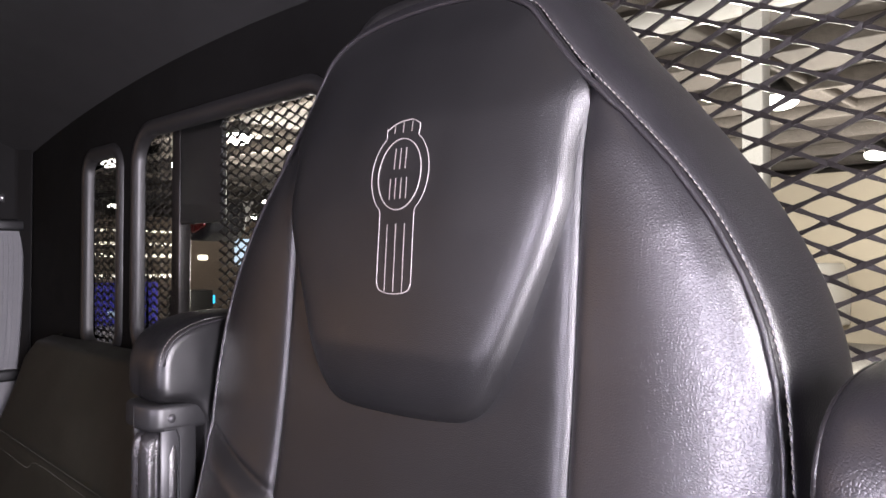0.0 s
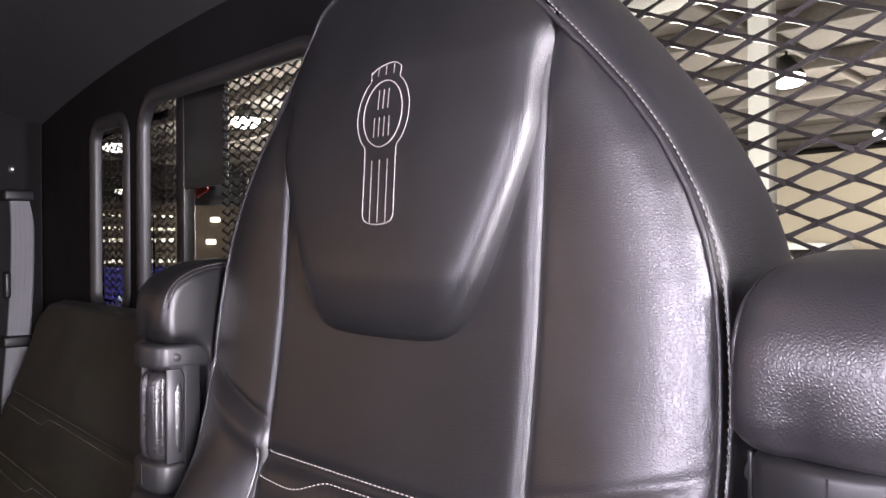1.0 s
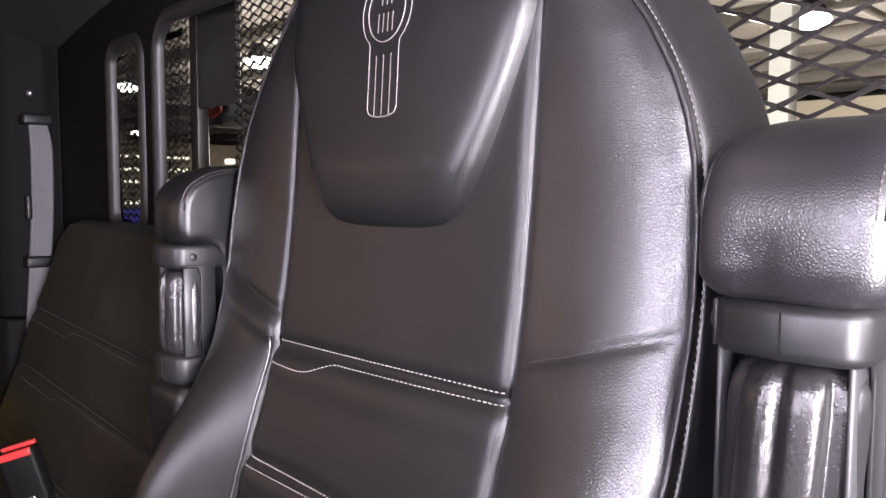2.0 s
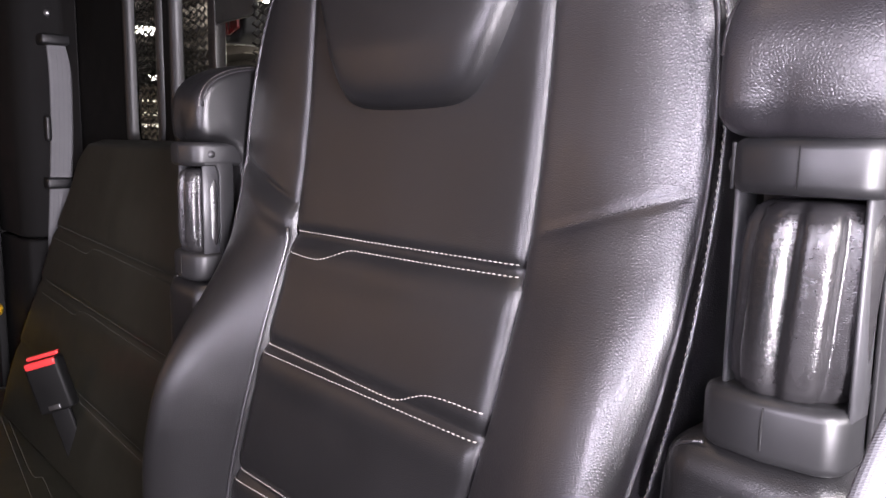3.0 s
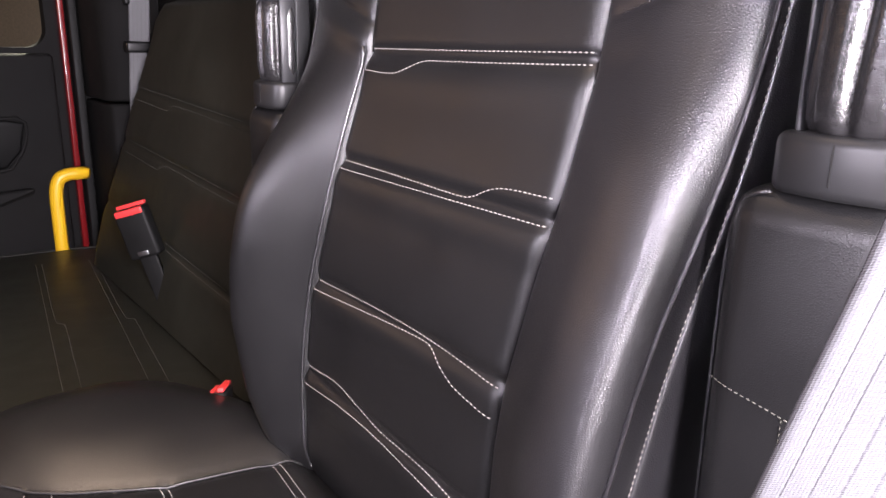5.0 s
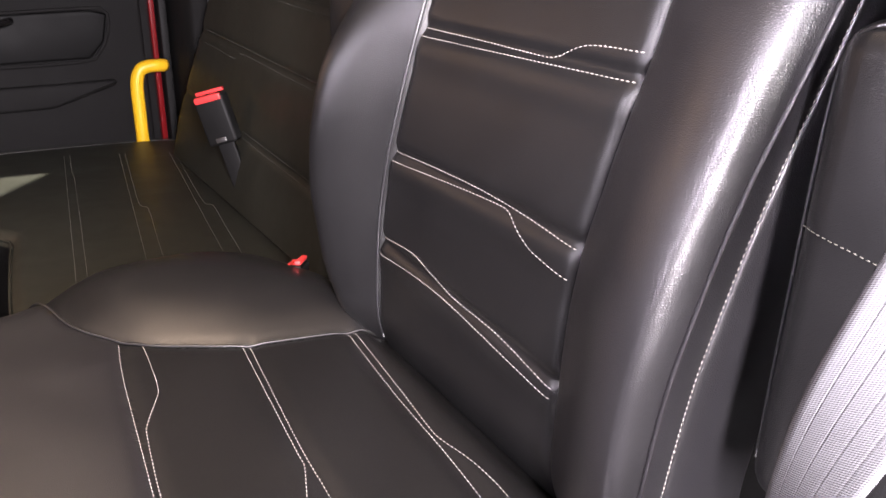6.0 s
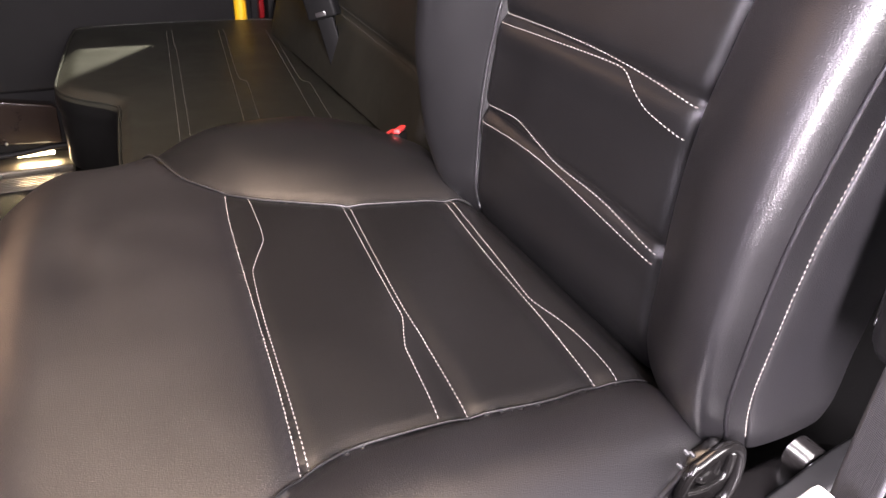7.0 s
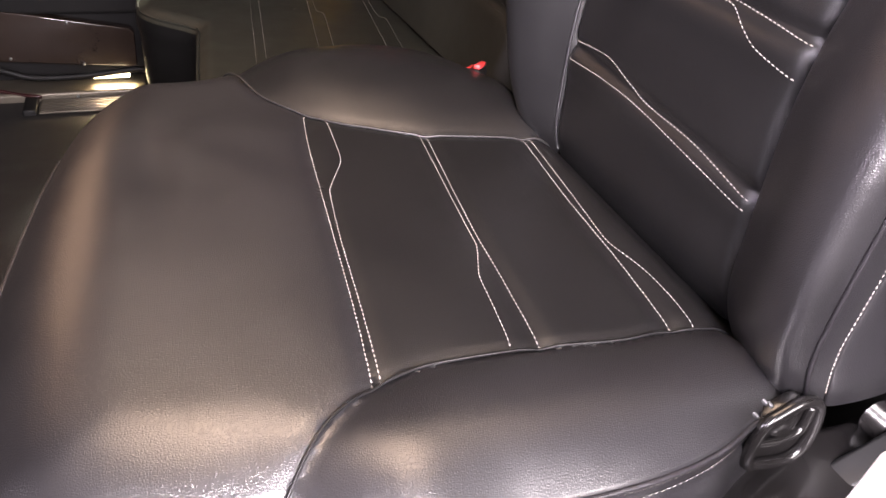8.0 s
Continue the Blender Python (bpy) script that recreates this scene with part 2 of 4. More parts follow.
def prism(name, outline, axis, a, b, mat, parent=None, label="", bevel=0.0, seg=3):
    """An outline of (p, q) drawn out along an axis from a to b."""
    bm = bmesh.new()
    put = {"x": lambda p, q, d: (d, p, q), "y": lambda p, q, d: (p, d, q), "z": lambda p, q, d: (p, q, d)}[axis]
    lo = [bm.verts.new(put(p, q, a)) for p, q in outline]
    hi = [bm.verts.new(put(p, q, b)) for p, q in outline]
    n = len(outline)
    bm.faces.new(lo)
    bm.faces.new(hi)
    for i in range(n):
        bm.faces.new((lo[i], lo[(i + 1) % n], hi[(i + 1) % n], hi[i]))
    bmesh.ops.recalc_face_normals(bm, faces=bm.faces)
    if bevel:
        es = [e for e in bm.edges if e.calc_face_angle(0) > 0.6]
        bmesh.ops.bevel(bm, geom=es, offset=bevel, segments=seg, profile=0.5, affect="EDGES")
    return part(name, bm, mat, parent, label, smooth=bevel > 0)


def smooth_path(pts, n, closed=False):
    """Catmull-Rom through the points, n samples at even steps of length."""
    p = [Vector(q) for q in pts]
    m = len(p)
    dense = []
    for i in range(m if closed else m - 1):
        if closed:
            a, b, c, d = p[i - 1], p[i], p[(i + 1) % m], p[(i + 2) % m]
        else:
            a, b, c, d = p[max(i - 1, 0)], p[i], p[i + 1], p[min(i + 2, m - 1)]
        for k in range(16):
            t = k / 16
            dense.append(0.5 * ((2 * b) + (c - a) * t + (2 * a - 5 * b + 4 * c - d) * t * t + (3 * b - a - 3 * c + d) * t * t * t))
    dense.append(p[0] if closed else p[-1])
    L = [0.0]
    for a, b in zip(dense, dense[1:]):
        L.append(L[-1] + (b - a).length)
    out = []
    steps = n if closed else n - 1
    for k in range(n):
        s = L[-1] * k / steps
        i = min(max(int(np.searchsorted(L, s)), 1), len(L) - 1)
        f = (s - L[i - 1]) / max(L[i] - L[i - 1], 1e-9)
        out.append(dense[i - 1].lerp(dense[i], min(max(f, 0), 1)))
    return out


def length_of(path):
    return sum((b - a).length for a, b in zip(path, path[1:]))


def tube(name, path, r, mat, parent=None, label="", sides=8, closed=False):
    path = [Vector(p) for p in path]
    n = len(path)
    verts, faces = [], []
    up = Vector((0.31, 0.17, 0.93))
    for i, p in enumerate(path):
        t = (path[(i + 1) % n] - path[i - 1]) if closed else (path[min(i + 1, n - 1)] - path[max(i - 1, 0)])
        t.normalize()
        a = t.cross(up).normalized()
        b = t.cross(a)
        for k in range(sides):
            w = 2 * math.pi * k / sides
            verts.append(p + a * math.cos(w) * r + b * math.sin(w) * r)
    for i in range(n if closed else n - 1):
        for k in range(sides):
            j = (i + 1) % n
            faces.append((i * sides + k, i * sides + (k + 1) % sides, j * sides + (k + 1) % sides, j * sides + k))
    if not closed:
        faces.append(tuple(range(sides)))
        faces.append(tuple((n - 1) * sides + k for k in range(sides)))
    return raw(name, verts, faces, mat, parent, label)


def stitches(name, path, mat, parent, label="", pitch=0.0033, r=0.0006, fill=0.56):
    """A run of single thread stitches, each a small spindle along the path."""
    path = [Vector(p) for p in path]
    n = max(2, int(length_of(path) / pitch))
    pts = smooth_path(path, n + 1)
    verts, faces = [], []
    up = Vector((0.2, 0.5, 0.84))
    for p, q in zip(pts, pts[1:]):
        t = (q - p) * fill
        if t.length < 1e-6:
            continue
        a = t.normalized().cross(up).normalized()
        b = t.normalized().cross(a)
        base = len(verts)
        for f, w in ((0.0, 0.5), (0.5, 1.0), (1.0, 0.5)):
            for k in range(5):
                g = 2 * math.pi * k / 5
                verts.append(p + t * f + (a * math.cos(g) + b * math.sin(g)) * r * w)
        for i in range(2):
            for k in range(5):
                faces.append((base + i * 5 + k, base + i * 5 + (k + 1) % 5, base + (i + 1) * 5 + (k + 1) % 5, base + (i + 1) * 5 + k))
        faces.append(tuple(base + k for k in range(5)))
        faces.append(tuple(base + 10 + k for k in range(5)))
    return raw(name, verts, faces, mat, parent, label)


def tab(table, v):
    return float(np.interp(v, [a for a, _ in table], [b for _, b in table]))


def sm(a, b, v):
    t = min(max((v - a) / (b - a), 0.0), 1.0)
    return t * t * (3 - 2 * t)


# ---- the cab ----
REAR, LEFT, RIGHT, FRONT = 0.60, -2.20, 0.42, -1.75


def roof_z(x):
    return 1.602 - 0.095 * (x + 0.89) ** 2


def pierced(name, a0, a1, b0, b1, holes, place, thick, mat, label=""):
    """A wall in (a, b) with rounded holes (a0, a1, b0, b1, r) that go through; place(a, b, d) gives the world point."""
    bm = bmesh.new()

    def loop(pts, d):
        return [bm.verts.new(place(a, b, d)) for a, b in pts]

    def rounded(h):
        u0, u1, v0, v1, r = h
        pts = []
        for cx, cy, s in ((u1 - r, v1 - r, 0), (u0 + r, v1 - r, 90), (u0 + r, v0 + r, 180), (u1 - r, v0 + r, 270)):
            for k in range(7):
                w = radians(s + 15 * k)
                pts.append((cx + r * math.cos(w), cy + r * math.sin(w)))
        return pts

    outer = [(a0, b0), (a1, b0), (a1, b1), (a0, b1)]
    edges = []
    loops = []
    for pts in [outer] + [rounded(h) for h in holes]:
        vs = loop(pts, 0)
        loops.append(vs)
        edges += [bm.edges.new((vs[i], vs[(i + 1) % len(vs)])) for i in range(len(vs))]
    bmesh.ops.triangle_fill(bm, edges=edges, use_beauty=True)
    ext = bmesh.ops.extrude_face_region(bm, geom=list(bm.faces))
    d0, d1 = Vector(place(0, 0, 0)), Vector(place(0, 0, thick))
    for v in ext["geom"]:
        if isinstance(v, bmesh.types.BMVert):
            v.co += d1 - d0
    ob = part(name, bm, mat, None, label, smooth=False)
    return tagged(ob, label, "wall", kind="structure")


WIN1 = (-1.533, -1.386, 1.038, 1.398, 0.03)
WIN2 = (-1.300, -0.74, 1.036, 1.420, 0.055)
WIN3 = (-0.68, 0.30, 1.02, 1.47, 0.06)
pierced("wall_rear", LEFT, RIGHT, 0.0, 1.75, [WIN1, WIN2, WIN3], lambda a, b, d: (a, REAR + d, b), 0.012, SHADETRIM, "rear cab wall with three windows, its trim darkened for shade")
DOORWIN = (-0.75, 0.40, 0.93, 1.38, 0.05)
pierced("wall_left", -1.75, REAR, -0.05, 1.75, [DOORWIN, (-1.62, -0.84, 0.93, 1.38, 0.05)], lambda a, b, d: (LEFT - d, a, b), 0.05, TRIM, "charcoal side wall with a door window")
pierced("wall_right", -1.75, REAR, -0.05, 1.75, [(-0.95, 0.55, 0.06, 1.46, 0.06)], lambda a, b, d: (RIGHT + d, a, b), 0.05, TRIM, "charcoal side wall with an open doorway")
pierced("wall_front", LEFT, RIGHT, -0.05, 1.75, [(-1.85, 0.27, 0.95, 1.52, 0.1)], lambda a, b, d: (a, FRONT - d, b), 0.05, TRIM, "front cab wall with the windscreen opening")
ceiling = grid("ceiling", lambda u, v: (LEFT + u * (RIGHT - LEFT), FRONT + v * (REAR - FRONT) - 0.0, roof_z(LEFT + u * (RIGHT - LEFT)) - 0.06 * sm(0.93, 1.0, v) ** 2), 40, 30, HEADLINER)
tagged(ceiling, "grey fabric headliner with a gentle crown", "ceiling", kind="structure")
floor = part("floor", box_bm((LEFT, FRONT, -0.04), (RIGHT, REAR, 0.0)), FLOORMAT, smooth=False)
tagged(floor, "black rubber cab floor mat", "floor", kind="structure")


def window(name, w, label):
    u0, u1, v0, v1, r = w
    ob = thing(name, label, "window", (u0, REAR, v0), kind="structure")

    def ring(grow, y):
        pts = []
        for cx, cz, s in ((u1 - r, v1 - r, 0), (u0 + r, v1 - r, 90), (u0 + r, v0 + r, 180), (u1 - r, v0 + r, 270)):
            for k in range(9):
                a = radians(s + 11.25 * k)
                pts.append((cx + (r + grow) * math.cos(a), y, cz + (r + grow) * math.sin(a)))
        return pts
    prof = [(0.024, -0.002), (0.022, -0.007), (0.013, -0.010), (0.003, -0.008), (-0.002, 0.0), (-0.002, 0.011)]
    rings = [ring(g, REAR + d) for g, d in prof]
    n = len(rings[0])
    verts = [p for q in rings for p in q]
    faces = [(j * n + i, j * n + (i + 1) % n, (j + 1) * n + (i + 1) % n, (j + 1) * n + i) for j in range(len(prof) - 1) for i in range(n)]
    raw("window_frame", verts, faces, FRAME, ob, "grey rounded window frame")
    pts = [bm_pt for bm_pt in ring(-0.003, REAR + 0.009)]
    bm = bmesh.new()
    f = bm.faces.new([bm.verts.new(p) for p in pts])
    bmesh.ops.solidify(bm, geom=[f], thickness=0.002)
    pane = part("pane", bm, GLASS, ob, "clear glass pane", smooth=False)
    pane.visible_shadow = False
    return ob


window("window_1", WIN1, "narrow rounded rear corner window with a grey frame")
window("window_2", WIN2, "rounded rear cab window with a grey frame")
window("window_3", WIN3, "wide rear cab window before a black mesh guard")


# expanded metal guard behind the rear windows
def mesh_guard(name, x0, x1, z0, z1, y, label, cw=0.052, ch=0.0225, thin=1.0):
    ob = thing(name, label, "guard", (x0, y, z0))
    verts, faces = [], []

    def strand(p, q):
        p, q = Vector(p), Vector(q)
        t = (q - p).normalized()
        side = Vector((-t.z, 0, t.x)) * 0.0013 * thin
        dep = Vector((0, 0.0022, 0))
        b = len(verts)
        mid = p.lerp(q, 0.5)
        for c in (p, mid, q):
            w = 1.15 if (c - mid).length < 1e-6 else 1.9
            verts.extend([c - side * w - dep, c + side * w - dep * 0.2, c + side * w + dep, c - side * w + dep * 0.2])
        for i in range(2):
            for k in range(4):
                faces.append((b + i * 4 + k, b + i * 4 + (k + 1) % 4, b + (i + 1) * 4 + (k + 1) % 4, b + (i + 1) * 4 + k))
    nx, nz = int((x1 - x0) / cw), int((z1 - z0) / ch)
    for i in range(nx):
        for j in range(nz):
            cx, cz = x0 + (i + 0.5) * cw, z0 + (j + 0.5) * ch
            for dx, dz in ((-1, -1), (-1, 1), (1, -1), (1, 1)):
                strand((cx + dx * cw / 2, y, cz), (cx, y + 0.002, cz + dz * ch / 2))
    tagged(raw("expanded_mesh", verts, faces, MESHPAINT, ob, "black diamond mesh", smooth=False), kind="stuff")
    for n, lo, hi in (("rail", (x0 - 0.02, y - 0.01, z0 - 0.03), (x1 + 0.02, y + 0.015, z0)), ("rail", (x0 - 0.02, y - 0.01, z1), (x1 + 0.02, y + 0.015, z1 + 0.03))):
        box(n, lo, hi, MESHPAINT, ob)
    return ob


mesh_guard("mesh_guard", -1.88, -1.250, 0.9748, 1.56, 0.64, "fine black expanded metal guard behind the narrow cab window", 0.0325, 0.0155, 0.55)
mesh_guard("mesh_guard", -1.0865, -0.68, 0.9748, 1.56, 0.64, "fine black expanded metal guard behind the middle cab window", 0.0325, 0.0155, 0.55)
mesh_guard("mesh_guard", -0.654, 0.50, 0.97925, 1.56, 0.64, "black expanded metal guard behind the rear cab window")


upright = thing("guard_upright", "black steel upright between the mesh guards", "post", (-1.145, 0.66, 1.25))
box("post", (-1.235, 0.644, 1.262), (-1.088, 0.654, 1.59), DARKPAINT, upright, "", 0.004)
box("edge_strip", (-1.268, 0.645, 0.95), (-1.238, 0.668, 1.59), MESHPAINT, upright, "", 0.002)
lamp_unit = thing("work_lamp", "black work lamp with a red lens behind the cab", "lamp", (-1.28, 0.73, 1.24))
prism("housing", [(-1.335, 1.255), (-1.325, 1.300), (-1.295, 1.318), (-1.24, 1.315), (-1.225, 1.29), (-1.23, 1.25), (-1.26, 1.235), (-1.31, 1.237)], "y", 0.70, 0.775, DARKPAINT, lamp_unit, "black lamp housing", 0.008)
prism("lens", [(-1.315, 1.258), (-1.308, 1.293), (-1.28, 1.302), (-1.25, 1.298), (-1.245, 1.262), (-1.28, 1.25)], "y", 0.694, 0.705, RED, lamp_unit, "red lamp lens", 0.003)
box("bracket", (-1.285, 0.672, 1.30), (-1.265, 0.745, 1.36), DARKPAINT, lamp_unit, "", 0.003)
box("bracket_foot", (-1.285, 0.655, 1.345), (-1.15, 0.675, 1.375), DARKPAINT, lamp_unit, "", 0.003)

# ---- the captain seat ----
C = -0.395
HW = 0.156
HWR = [(0.45, 0.158), (0.58, 0.157), (0.70, 0.1515), (0.78, 0.1535), (0.86, 0.157), (1.3, 0.158)]
HWL = [(0.45, 0.168), (0.60, 0.169), (0.72, 0.167), (0.84, 0.162), (0.95, 0.1565), (1.3, 0.156)]
YC = [(0.46, 0.318), (0.6, 0.322), (0.715, 0.333), (0.78, 0.343), (0.84, 0.355), (0.9, 0.371), (0.95, 0.386), (1.03, 0.399), (1.1, 0.407), (1.25, 0.418), (1.40, 0.435)]
YP = [(0.48, 0.322), (0.56, 0.326), (0.65, 0.332), (0.70, 0.341), (0.75, 0.350), (0.80, 0.360), (0.85, 0.370), (0.90, 0.381), (0.95, 0.392), (1.0, 0.403), (1.03, 0.409), (1.15, 0.422), (1.22, 0.427), (1.3, 0.428), (1.42, 0.43)]
UP = [(0.445, 0.268), (0.475, 0.274), (0.52, 0.275), (0.56, 0.277), (0.60, 0.279), (0.65, 0.282), (0.70, 0.281), (0.75, 0.279), (0.80, 0.280), (0.85, 0.283), (0.90, 0.287), (0.97, 0.289), (1.05, 0.289), (1.09, 0.287), (1.13, 0.282), (1.16, 0.274), (1.187, 0.263), (1.22, 0.244), (1.252, 0.220), (1.29, 0.185), (1.305, 0.171), (1.319, 0.157), (1.33, 0.147), (1.344, 0.136), (1.358, 0.125)]
SHIFT = [(0.48, -0.030), (0.65, -0.028), (0.70, -0.022), (0.75, -0.015), (0.85, -0.004), (0.95, 0.0)]


def softened(table, reach=0.03):
    """The same table with its bends rounded off."""
    zs = np.arange(table[0][0], table[-1][0] + 0.001, 0.005)
    vs = np.interp(zs, [a for a, _ in table], [b for _, b in table])
    n = int(reach / 0.005)
    wide = np.convolve(np.pad(vs, n, mode="edge"), np.hanning(2 * n + 1) / np.hanning(2 * n + 1).sum(), mode="valid")
    return [(float(a), float(b)) for a, b in zip(zs, wide)]


YC, YP, HWR, HWL, SHIFT = (softened(t) for t in (YC, YP, HWR, HWL, SHIFT))


def cx(z):
    """The seat back's middle, which sways a little to one side at its foot."""
    return C + tab(SHIFT, z)


def hw(side, z):
    """Half width of the centre panel: its outer seam draws in at the waist, its inner seam leans out at the foot."""
    return tab(HWR if side > 0 else HWL, z)


TUCK = softened([(0.43, 0.075), (0.46, 0.062), (0.50, 0.038), (0.54, 0.022), (0.60, 0.013), (0.68, 0.006), (0.76, 0.0), (1.42, 0.0)], 0.02)


def half_width(side, z):
    """Half width of the seat back; its inner side draws in and rounds off at the foot."""
    return tab(UP, z) - (tab(TUCK, z) if side < 0 else 0.0)


def curl(z):
    return 0.020 * (max(0.0, 0.515 - z) / 0.07) ** 2


def yc(z):
    return tab(YC, z)


seat = thing("captain_seat", "black leather high-backed truck seat with silver stitching", "seat", (C, 0.1, 0.0))


def row_z(k, u):
    """Height of the quilting rows of the insert."""
    return {0: 0.957, 1: 0.842 - 0.004 * u / HW, 2: 0.707 - 0.003 * u / HW, 3: 0.590 - 0.012 * u / HW}[k]


def insert_y(u, z):
    y = yc(z) + curl(z)
    for k in range(4):
        d = z - row_z(k, u)
        y += 0.0045 * math.exp(-(d / 0.007) ** 2) - 0.0022 * math.exp(-((d + 0.022) / 0.016) ** 2)
    e = hw(u, z) - abs(u)
    y += 0.007 * math.exp(-(e / 0.004))
    return y


def insert_pt(u, v):
    z = 0.445 + v * 0.893
    x = u * 2 - 1
    x *= min(hw(x, z), half_width(x, z))
    return (cx(z) + x, insert_y(x, z), z)


grid("backrest", insert_pt, 90, 240, SMOOTH, seat, "smooth black leather centre panel")


BULGE = [(0.46, 0.052), (0.52, 0.068), (0.58, 0.077), (0.65, 0.082), (0.72, 0.082), (0.80, 0.074), (0.86, 0.058), (0.92, 0.036), (0.97, 0.021), (1.0, 0.014), (1.1, 0.011), (1.34, 0.010)]
BULGE = softened(BULGE, 0.04)


def puff(s):
    """Cross profile of the inner bolster: a long rise from the seam to a crest, then a roll to the edge."""
    if s < 0.70:
        return max(0.0, math.sin(math.pi / 2 * s / 0.70)) ** 1.45
    return max(0.0, math.cos(math.pi / 2 * (s - 0.70) / 0.30)) ** 0.85


def crest(s, c):
    """Cross profile of the outer bolster: a long even rise from the seam to a crest at c, then a round roll to the edge."""
    if s < c:
        return max(0.0, math.sin(math.pi / 2 * s / c)) ** 1.2
    return math.sqrt(max(0.0, 1 - ((s - c) / (1 - c)) ** 2))


def wing_pt(side):
    def fn(s, v):
        z = 0.445 + v * (1.322 - 0.445)
        w = max(half_width(side, z) - hw(side, z), 0.002)
        d = s * w
        ys, yp = yc(z) + 0.011, tab(YP, z) + 0.004
        low = sm(1.0, 0.80, z)
        b = tab(BULGE, z)
        b *= min(1.0, w / 0.09)
        if side < 0:
            b *= 0.60 + 0.40 * sm(0.52, 0.82, z)
        if side > 0:
            shape = (0.58 * low + 0.95 * (1 - low)) * crest(s, 0.70 + 0.15 * low)
        else:
            shape = low * puff(s) + (1 - low) * 0.6 * max(0.0, math.sin(math.pi * min(1.0, s ** 1.1))) ** 0.65
        y = ys + (yp - ys) * s - b * shape
        y -= (0.008 if side > 0 else 0.0055 + 0.003 * low) * (1 - math.exp(-d / (0.004 if side > 0 else 0.003))) * (1 - s) ** 0.5 * min(1, w / 0.05)
        y -= 0.0025 * (1 - math.exp(-(w - d) / 0.006))
        zd = 0.984 + 0.040 * s
        if side < 0:
            zd = 0.986 + 0.045 * s
        y += (0.0024 if side > 0 else 0.006) * math.exp(-((z - zd) / (0.0035 if side > 0 else 0.0045)) ** 2) * min(1.0, 0.30 + 0.9 * s) * (1 - s ** 10)
        y -= (0.0008 if side > 0 else 0.005) * math.exp(-((z - zd + 0.020) / 0.014) ** 2) * (1 - s ** 8)
        y += curl(z)
        return (cx(z) + side * (hw(side, z) - 0.0025 * (1 - s) + d), y, z)
    return fn


grid("side_bolster", wing_pt(1), 70, 260, LEATHER, seat, "grained leather side bolster")
# same hide as the outer bolster; the darker leather puts its shade in
grid("side_bolster", wing_pt(-1), 70, 260, SMOOTH, seat, "side bolster in the darker smooth leather for shade", flip=True)

half = [(u, z) for z, u in UP]
outline = half + [(0.109, 1.376), (0.07, 1.391), (0.0, 1.396)]
outline = outline + [(tab(TUCK, z) - u, z) for u, z in outline[-2::-1]]
path2 = smooth_path([(u, 0, z) for u, z in outline], 240)


def rim_pt(i, k):
    a = path2[max(i - 2, 0)]
    b = path2[min(i + 2, len(path2) - 1)]
    t = (b - a).normalized()
    n = Vector((t.z, 0, -t.x))
    p = path2[i]
    yp = tab(YP, p.z) + 0.004
    ph = math.pi * k
    depth = 0.105
    full = 0.007 + 0.013 * sm(1.20, 1.33, p.z)
    q = p + n * (full * math.sin(ph) ** 0.8)
    y = yp + depth * (1 - math.cos(ph)) / 2
    if p.z < 0.56:
        f = (0.56 - p.z) / 0.085
        q.z += f * f * 0.004 * k
        y += curl(p.z) * (1 - k)
    return Vector((cx(p.z) + q.x, y, q.z))


NR = 22
verts = [rim_pt(i, (k / (NR - 1)) ** 1.3) for k in range(NR) for i in range(240)]
faces = [(k * 240 + i, (k + 1) * 240 + i, (k + 1) * 240 + i + 1, k * 240 + i + 1) for k in range(NR - 1) for i in range(239)]
faces.append(tuple((NR - 1) * 240 + i for i in range(240)))
raw("back_cover", verts, faces, LEATHER, seat, "grained black leather back cover")


def rim_in(i):
    """Just inside the edge seam, on the bolster."""
    a, b = path2[max(i - 2, 0)], path2[min(i + 2, 239)]
    z, side = path2[i].z, 1 if path2[i].x > 0 else -1
    if z < 1.29:
        s = 1 - 0.0024 / max(half_width(side, z) - hw(side, z), 0.02)
        return Vector(wing_pt(side)(s, (z - 0.445) / 0.877)) + Vector((side * 0.0008, -0.0008, 0))
    t = (b - a).normalized()
    p = path2[i] - Vector((t.z, 0, -t.x)) * 0.0024
    return Vector((cx(p.z) + p.x, tab(YP, path2[i].z) - 0.0022, p.z))


def on_rim(off):
    return [rim_pt(i, off) + Vector((0, -0.0008, 0)) for i in range(2, 238)]


stitches("stitching", on_rim(0.008), THREAD, seat, "silver edge stitching", pitch=0.0048, r=0.00072)
# added tube that stands in for the bright lit edge of the inner bolster
tube("seam_line", [Vector(wing_pt(-1)(0.045, k / 100)) + Vector((0.0016, -0.0012, 0)) for k in range(3, 60)], 0.0018, LEATHER, seat, "thin leather line along the seam")
tube("piping", [rim_in(i) for i in range(1, 239)], 0.0021, GLOSSHIDE, seat, "thin leather piping")

# headrest pad
PADH = [(0.0, 1.073), (0.050, 1.074), (0.076, 1.078), (0.095, 1.090), (0.111, 1.116), (0.130, 1.157), (0.148, 1.203), (0.1570, 1.237), (0.158, 1.275), (0.1585, 1.300), (0.157, 1.315), (0.148, 1.330), (0.127, 1.357), (0.110, 1.376), (0.07, 1.391), (0.0, 1.396)]
pad_line = smooth_path([(u, 0, z) for u, z in PADH] + [(-u * (0.90 + 0.10 * sm(1.12, 1.25, z)), 0, z) for u, z in PADH[-2:0:-1]], 160, closed=True)
PC = Vector((0, 0, 1.245))


def pad_front(u, z):
    return tab([(1.07, 0.389), (1.13, 0.385), (1.17, 0.389), (1.24, 0.396), (1.30, 0.404), (1.36, 0.417), (1.40, 0.430)], z) + 0.010 * (u / 0.16) ** 2


